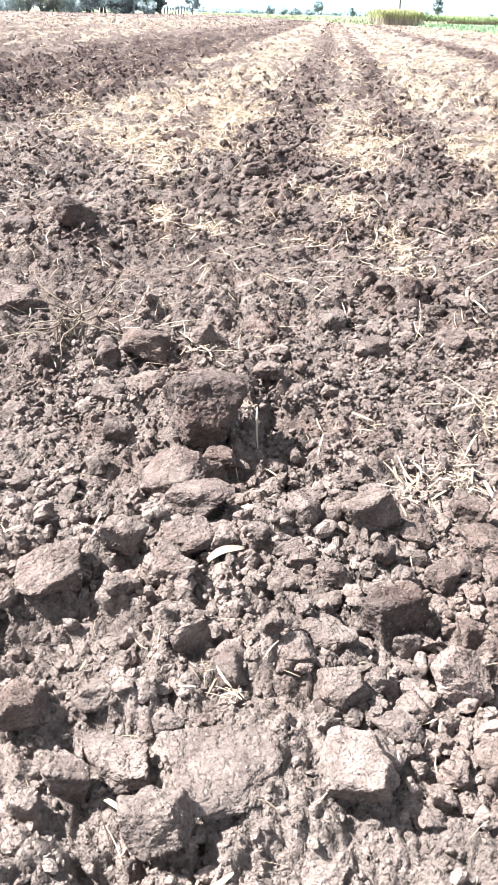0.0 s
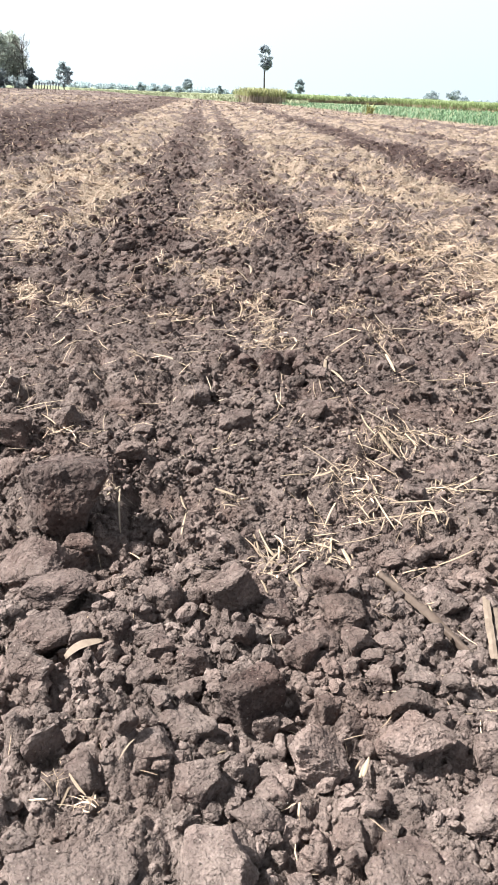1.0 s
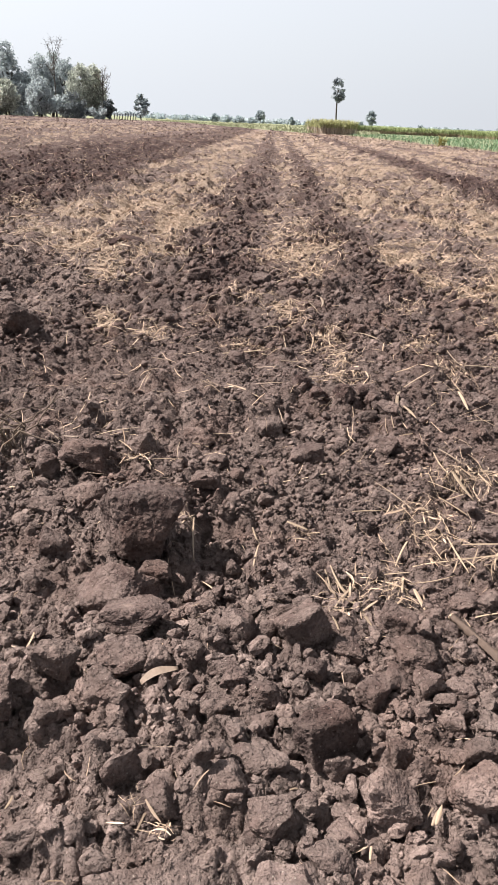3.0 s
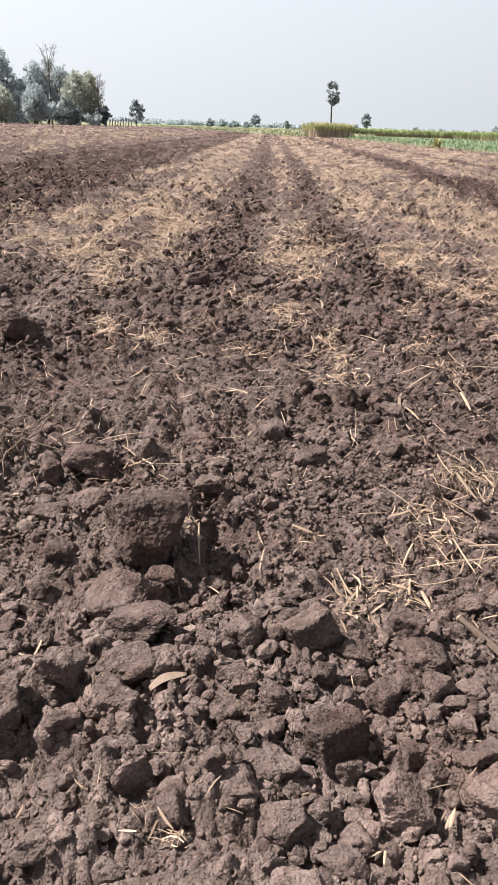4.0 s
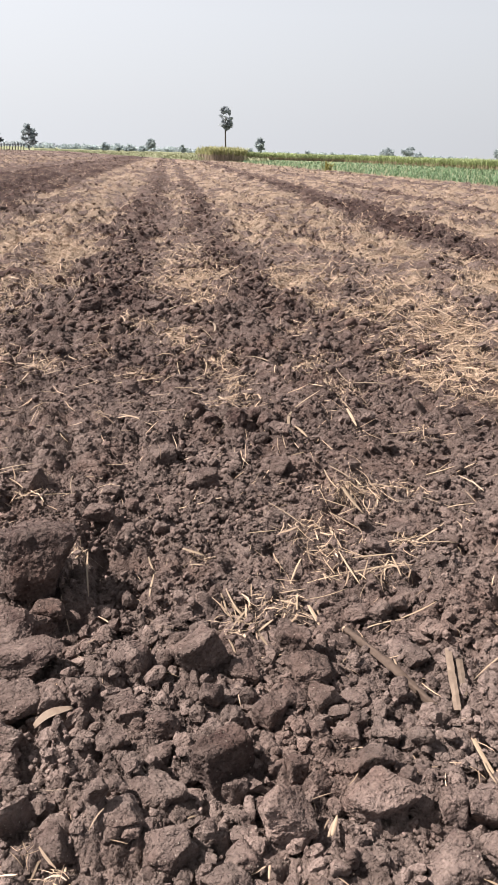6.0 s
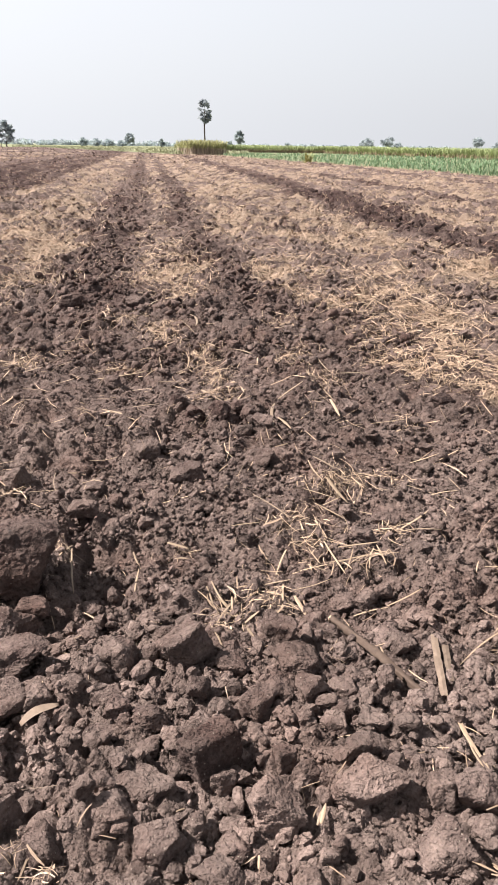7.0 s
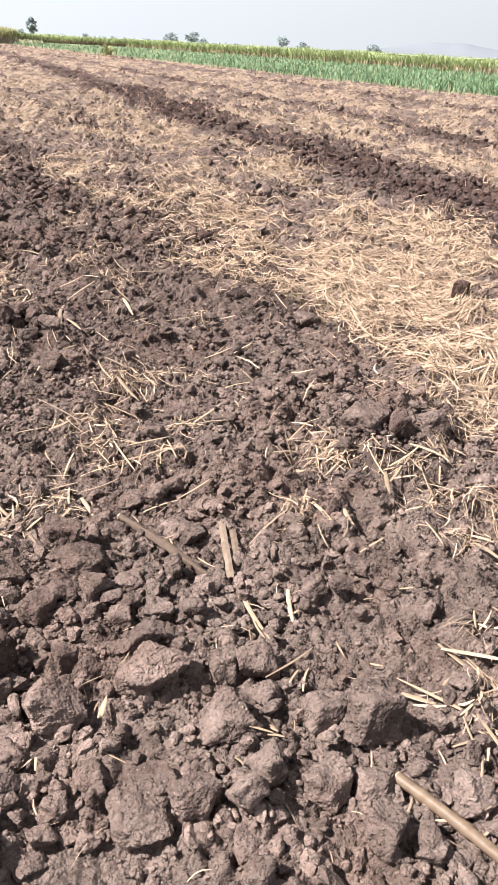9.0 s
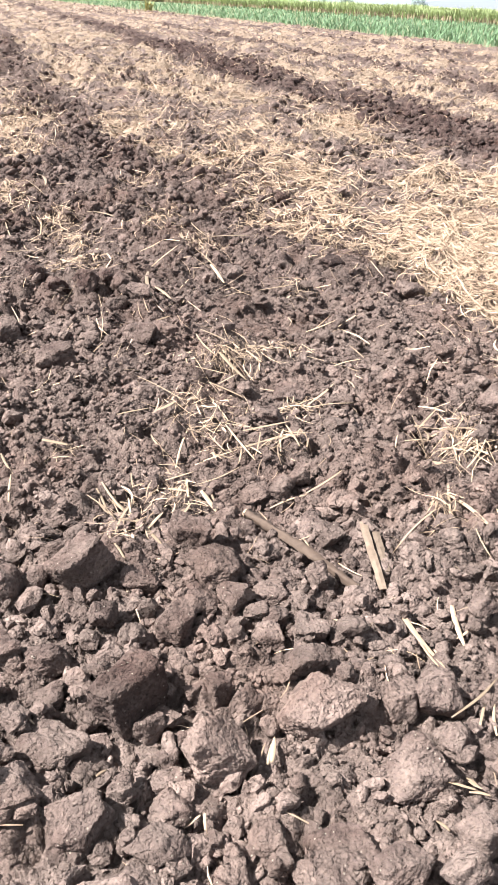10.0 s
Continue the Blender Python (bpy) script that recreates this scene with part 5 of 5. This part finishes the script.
def tree(x, y, tall, wide, seed, leaves, label, bare=0.25, clumps=34, per=60, leaf_size=0.30, sparse=1.0, oval=False):
    rng = np.random.default_rng(seed)
    ob = thing("tree", x, y)
    bm = bmesh.new()
    top = tall * 0.62
    pts = [Vector((0.03 * tall * math.sin(k * 1.3 + seed), 0.02 * tall * math.cos(k + seed), top * k / 6)) for k in range(7)]
    tube(bm, pts, [tall * 0.026 * (1 - 0.11 * k) for k in range(7)], 8)
    part("trunk", bm, BARK, ob)
    centres, sizes = [], []
    for k in range(9):
        z0 = tall * (bare + 0.42 * rng.uniform(0, 1))
        base = pts[min(6, int(z0 / top * 6))].copy()
        base.z = z0
        a = rng.uniform(0, 2 * math.pi)
        reach = wide * 0.5 * rng.uniform(0.45, 0.95)
        tip = Vector((math.cos(a) * reach, math.sin(a) * reach, min(tall * 0.97, z0 + tall * rng.uniform(0.04, 0.5 if wide < 0.9 * tall else 0.3))))
        mid = base.lerp(tip, 0.5) + Vector((0, 0, -0.03 * tall))
        bm = bmesh.new()
        tube(bm, [base, mid, tip], [tall * 0.012, tall * 0.008, tall * 0.003], 5)
        part("limb", bm, BARK, ob)
        for q in range(clumps // 9):
            f = rng.uniform(0.25, 1.05)
            c = base.lerp(tip, f)
            centres.append((c.x + rng.normal(0, 0.08 * wide), c.y + rng.normal(0, 0.08 * wide), min(tall * 0.93, c.z + rng.normal(0, 0.05 * tall))))
            sizes.append(wide * rng.uniform(0.06, 0.15) * sparse)
    if oval:
        n = len(centres)
        d = rng.normal(size=(n, 3))
        d *= (rng.uniform(0.25, 1.0, n) ** 0.5 / np.linalg.norm(d, axis=1))[:, None]
        half = tall * (1 - bare) / 2 * 0.88
        girth = 0.5 * wide * (0.8 + 0.3 * rng.uniform(0, 1, n)) * (1.0 - 0.22 * d[:, 2])
        centres = [(d[k, 0] * girth[k], d[k, 1] * girth[k], tall * bare + half * (1.06 + d[k, 2])) for k in range(n)]
        sizes = list(wide * rng.uniform(0.10, 0.20, n))
    for k in range(4):
        centres.append((rng.normal(0, 0.08 * wide), rng.normal(0, 0.08 * wide), tall * rng.uniform(0.75, 0.92)))
        sizes.append(wide * rng.uniform(0.12, 0.18) * sparse)
    v, f = leaf_cloud(rng, centres, sizes, per, leaf_size)
    part("crown", mesh_arrays("crown", v, f, smooth=False), leaves, ob)
    tagged(ob, label, "tree")
    return ob


def polar(az, d):
    return d * math.sin(radians(az)), d * math.cos(radians(az))


# the grove at the field's far corner, its leaf colours lightened to paint haze
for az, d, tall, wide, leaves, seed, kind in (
        (-17.4, 274, 24.0, 12.0, GROVE_HAZED, 9, "tall dark"), (-15.3, 272, 24.5, 11.0, GROVE_HAZED, 1, "tall dark"), (-13.7, 276, 26.0, 11.0, GROVE_HAZED, 2, "tall dark"),
        (-12.6, 270, 23.5, 7.5, GROVE_HAZED, 3, "tall dark"), (-11.6, 268, 14.0, 7.0, GROVE_HAZED, 14, "lower grey-green"), (-10.6, 274, 20.0, 8.5, GROVE_HAZED, 4, "slender grey-green"), (-9.7, 279, 21.0, 10.0, GROVE_HAZED, 11, "tall grey-green"),
        (-8.9, 273, 19.0, 8.0, GROVE_HAZED, 12, "slender grey-green"), (-7.9, 266, 17.5, 9.0, PALE_HAZED, 5, "pale thin-leaved"), (-6.95, 270, 17.0, 7.5, PALE_HAZED, 6, "pale feathery"),
        (-14.5, 258, 12.5, 10.0, PALE_HAZED, 7, "low pale"), (-12.9, 256, 11.0, 8.0, PALE_HAZED, 8, "low pale"), (-10.6, 258, 12.0, 8.0, GROVE_HAZED, 13, "low grey-green")):
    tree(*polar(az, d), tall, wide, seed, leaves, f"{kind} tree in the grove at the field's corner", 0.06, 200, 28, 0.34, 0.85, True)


def bare_tree(az, d, tall, wide, seed):
    """A leafless tree: a trunk, limbs and a haze of thin twigs."""
    rng = np.random.default_rng(seed)
    ob = thing("tree", *polar(az, d))
    bm = bmesh.new()
    tube(bm, [Vector((0.1 * math.sin(k), 0, tall * 0.8 * k / 6)) for k in range(7)], [tall * 0.014 * (1 - 0.13 * k) for k in range(7)], 7)
    part("trunk", bm, BARK, ob)
    twigs = bmesh.new()
    for k in range(16):
        z0 = tall * rng.uniform(0.45, 0.8)
        a, reach = rng.uniform(0, 2 * math.pi), wide * 0.5 * rng.uniform(0.4, 1.0)
        base, tip = Vector((0, 0, z0)), Vector((math.cos(a) * reach, math.sin(a) * reach, min(tall, z0 + tall * rng.uniform(0.08, 0.3))))
        bm = bmesh.new()
        tube(bm, [base, base.lerp(tip, 0.5) + Vector((0, 0, -0.2)), tip], [0.09, 0.06, 0.03], 5)
        part("limb", bm, BARK, ob)
        for q in range(12):
            s = base.lerp(tip, rng.uniform(0.35, 1.0))
            e = s + Vector((rng.normal(0, 0.9), rng.normal(0, 0.9), rng.uniform(0.2, 1.8)))
            tube(twigs, [s, s.lerp(e, 0.5) + Vector((0, 0, 0.1)), e], [0.035, 0.025, 0.012], 3)
    part("twigs", twigs, BARK, ob)
    tagged(ob, "bare leafless tree with thin twigs in the grove", "tree")


bare_tree(-9.57, 268, 23.2, 6.5, 95)
bare_tree(-6.4, 264, 15.5, 8.0, 96)


def thicket():
    """Undergrowth that closes the foot of the grove."""
    rng = np.random.default_rng(66)
    centres, sizes = [], []
    for k in range(150):
        az = rng.uniform(-18.5, -6.3)
        high = rng.uniform(0.5, 6.5) if az < -8.5 else rng.uniform(0.5, 3.0)
        centres.append((*polar(az, rng.uniform(256, 275)), high))
        sizes.append(rng.uniform(1.0, 2.2))
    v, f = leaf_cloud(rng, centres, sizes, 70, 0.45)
    tagged(part("thicket", mesh_arrays("thicket", v, f, smooth=False), GROVE_HAZED), "dense undergrowth at the foot of the grove, haze painted grey-green into its leaves", "undergrowth", kind="stuff")


thicket()
for az, d, tall, wide, seed in ((-8.5, 250, 7.8, 9.0, 31), (-5.92, 262, 6.4, 4.4, 33)):
    tree(*polar(az, d), tall, wide, seed, BUSH_LEAF, "dense dark green bush before the grove", 0.0, 60, 70, 0.30, 1.3)
tree(*polar(-3.8, 300), 9.4, 5.6, 41, TREE_HAZED, "lone leafy tree beside the banana plants", 0.15, 45, 70, 0.34, oval=True)
tree(*polar(4.55, 395), 6.8, 4.6, 42, TREE_HAZED, "upright dark oval tree standing alone far off", 0.25, 54, 60, 0.36, 1.2, oval=True)
tree(*polar(12.35, 395), 8.8, 5.0, 43, TREE_HAZED, "tall dark oval tree beyond the cane block", 0.22, 54, 60, 0.36, 1.2, oval=True)
tree(*polar(11.6, 420), 3.6, 5.0, 44, FAR_HAZED, "hazy low tree far off", 0.1, 40, 50, 0.4, 1.2)
tree(*polar(15.85, 205), 2.2, 3.4, 45, TREE_HAZED, "dark round bush on the crop", 0.0, 45, 50, 0.2, 1.3)
tree(*polar(21.4, 390), 5.4, 7.4, 46, TREE_HAZED, "wide dark tree behind the cane field", 0.1, 54, 60, 0.36, 1.2, oval=True)
tree(*polar(22.85, 390), 6.6, 9.5, 47, TREE_HAZED, "open-crowned tree behind the cane field", 0.25, 45, 45, 0.34)
tree(*polar(23.6, 395), 3.6, 6.0, 48, TREE_HAZED, "low dark tree behind the cane field", 0.05, 45, 60, 0.36, 1.2, oval=True)
tree(*polar(28.9, 330), 5.8, 7.5, 49, TREE_HAZED, "thin open tree behind the cane field", 0.3, 36, 40, 0.30)
tree(*polar(30.35, 330), 4.0, 5.4, 50, TREE_HAZED, "small dark tree behind the cane field", 0.1, 45, 50, 0.32, 1.2, oval=True)
tree(*polar(35.15, 300), 4.2, 5.2, 51, TREE_HAZED, "small dark tree behind the cane field", 0.1, 45, 50, 0.30, 1.2, oval=True)
tree(*polar(44.65, 250), 5.6, 9.2, 52, TREE_HAZED, "broad dark tree behind the cane field", 0.1, 54, 60, 0.30, 1.2, oval=True)
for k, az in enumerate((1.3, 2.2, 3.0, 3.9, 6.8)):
    tree(*polar(az, 520), 5.0 - 0.5 * k * (k < 4), 7.0 if k < 3 else 4.0, 60 + k, FAR_HAZED, "hazy grey-green tree on the horizon", 0.05, 36, 40, 0.6, 1.2)


def far_treeline():
    rng = np.random.default_rng(71)
    centres, sizes = [], []
    for k in range(260):
        az = rng.uniform(-4, 27)
        d = rng.uniform(700, 900)
        s = rng.uniform(1.2, 2.8) * (1.0 if az < 9 else 0.7)
        centres.append((*polar(az, d), s * 0.8))
        sizes.append(s * 1.5)
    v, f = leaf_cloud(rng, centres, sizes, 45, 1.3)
    tagged(part("treeline", mesh_arrays("treeline", v, f, smooth=False), FAR_HAZED), "line of woods on the horizon with haze painted blue-grey into its leaves", "treeline", kind="stuff")


far_treeline()


def banana_row():
    rng = np.random.default_rng(81)
    for k in range(9):
        x, y = polar(-5.68 + 0.185 * k, 285 + rng.uniform(-4, 4))
        ob = thing("banana_plant", x, y)
        bm = bmesh.new()
        tube(bm, [Vector((0, 0, 0)), Vector((0.05, 0, 1.1)), Vector((0.1, 0.05, 2.1))], [0.17, 0.14, 0.09], 7)
        part("trunk", bm, BARK, ob)
        for q in range(9):
            v, f = upright(rng, np.array([0.1]), np.array([0.05]), np.array([rng.uniform(0.9, 2.0)]), np.array([rng.uniform(1.2, 2.1)]), np.array([0.7]), 1.4)
            part("leaf", mesh_arrays("leaf", v, f), TREE_HAZED, ob)
        tagged(ob, "ragged banana plant in a row beside the tree", "banana plant", "banana row")


banana_row()


def fan_frond(rng, radius, blades=14):
    """A round palm leaf, split into pointed blades, on a short stem along +x."""
    v, f = [(0, -0.03, 0), (0, 0.03, 0), (radius * 0.7, -0.02, 0), (radius * 0.7, 0.02, 0)], [[0, 2, 3, 1]]
    for k in range(blades):
        a0 = -2.2 + 4.4 * k / blades
        a1 = a0 + 4.4 / blades
        am = (a0 + a1) / 2
        o, r, b = radius * 0.7, radius * rng.uniform(0.85, 1.05), len(v)
        v += [(o, 0, 0), (o + r * 0.72 * math.cos(a0), r * 0.72 * math.sin(a0), 0.05), (o + r * math.cos(am), r * math.sin(am), -0.12 * r), (o + r * 0.72 * math.cos(a1), r * 0.72 * math.sin(a1), 0.05)]
        f.append([b, b + 1, b + 2, b + 3])
    return np.array(v), np.array(f)


def palm(x, y, tall):
    rng = np.random.default_rng(91)
    ob = thing("palm_tree", x, y)
    bm = bmesh.new()
    tube(bm, [Vector((0.05 * math.sin(k), 0, tall * 0.82 * k / 8)) for k in range(9)], [0.30, 0.21, 0.19, 0.18, 0.18, 0.17, 0.17, 0.18, 0.2], 10)
    part("trunk", bm, BARK, ob)
    for k in range(34):
        upper = k >= 22
        z = tall * (rng.uniform(0.84, 0.88) if upper else rng.uniform(0.65, 0.80))
        up = rng.uniform(35, 80) if upper else rng.uniform(-60, 25)
        v, f = fan_frond(rng, rng.uniform(1.0, 1.35) if upper else rng.uniform(0.95, 1.3))
        frond = part("frond", mesh_arrays("frond", v, f, smooth=False), PALM_HAZED, ob)
        frond.matrix_basis = pose(0, 0, z, 0, -up, rng.uniform(0, 360)) @ pose(0, 0, 0, rng.uniform(-50, 50), 0, 0)
    tagged(ob, "tall slim fan palm with dark ragged crown", "palm tree")


palm(*polar(9.88, 190), 11.2)


def hill():
    gx, gy = np.meshgrid(np.linspace(-1, 1, 50), np.linspace(-1, 1, 12))
    ridge = np.clip(1 - gx * gx, 0, 1) ** 1.5 * (0.85 + 0.3 * fbm(gx * 4, 0 * gy, 1.0, 7, 2)) * np.clip(1 - gy * gy, 0, 1)
    cx, cy = polar(40.4, 2900)
    along, back = (math.cos(radians(39.5)), -math.sin(radians(39.5))), (math.sin(radians(39.5)), math.cos(radians(39.5)))
    x, y = cx + 400 * gx * along[0] + 250 * gy * back[0], cy + 400 * gx * along[1] + 250 * gy * back[1]
    i, j = np.meshgrid(np.arange(11), np.arange(49), indexing="ij")
    f = np.stack([i * 50 + j, i * 50 + j + 1, (i + 1) * 50 + j + 1, (i + 1) * 50 + j], -1).reshape(-1, 4)
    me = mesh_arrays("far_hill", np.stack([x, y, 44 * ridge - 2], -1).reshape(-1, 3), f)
    tagged(part("far_hill", me, HILL_HAZED), "faint far hill with haze painted into its blue-grey colour", "hill", kind="structure")


hill()
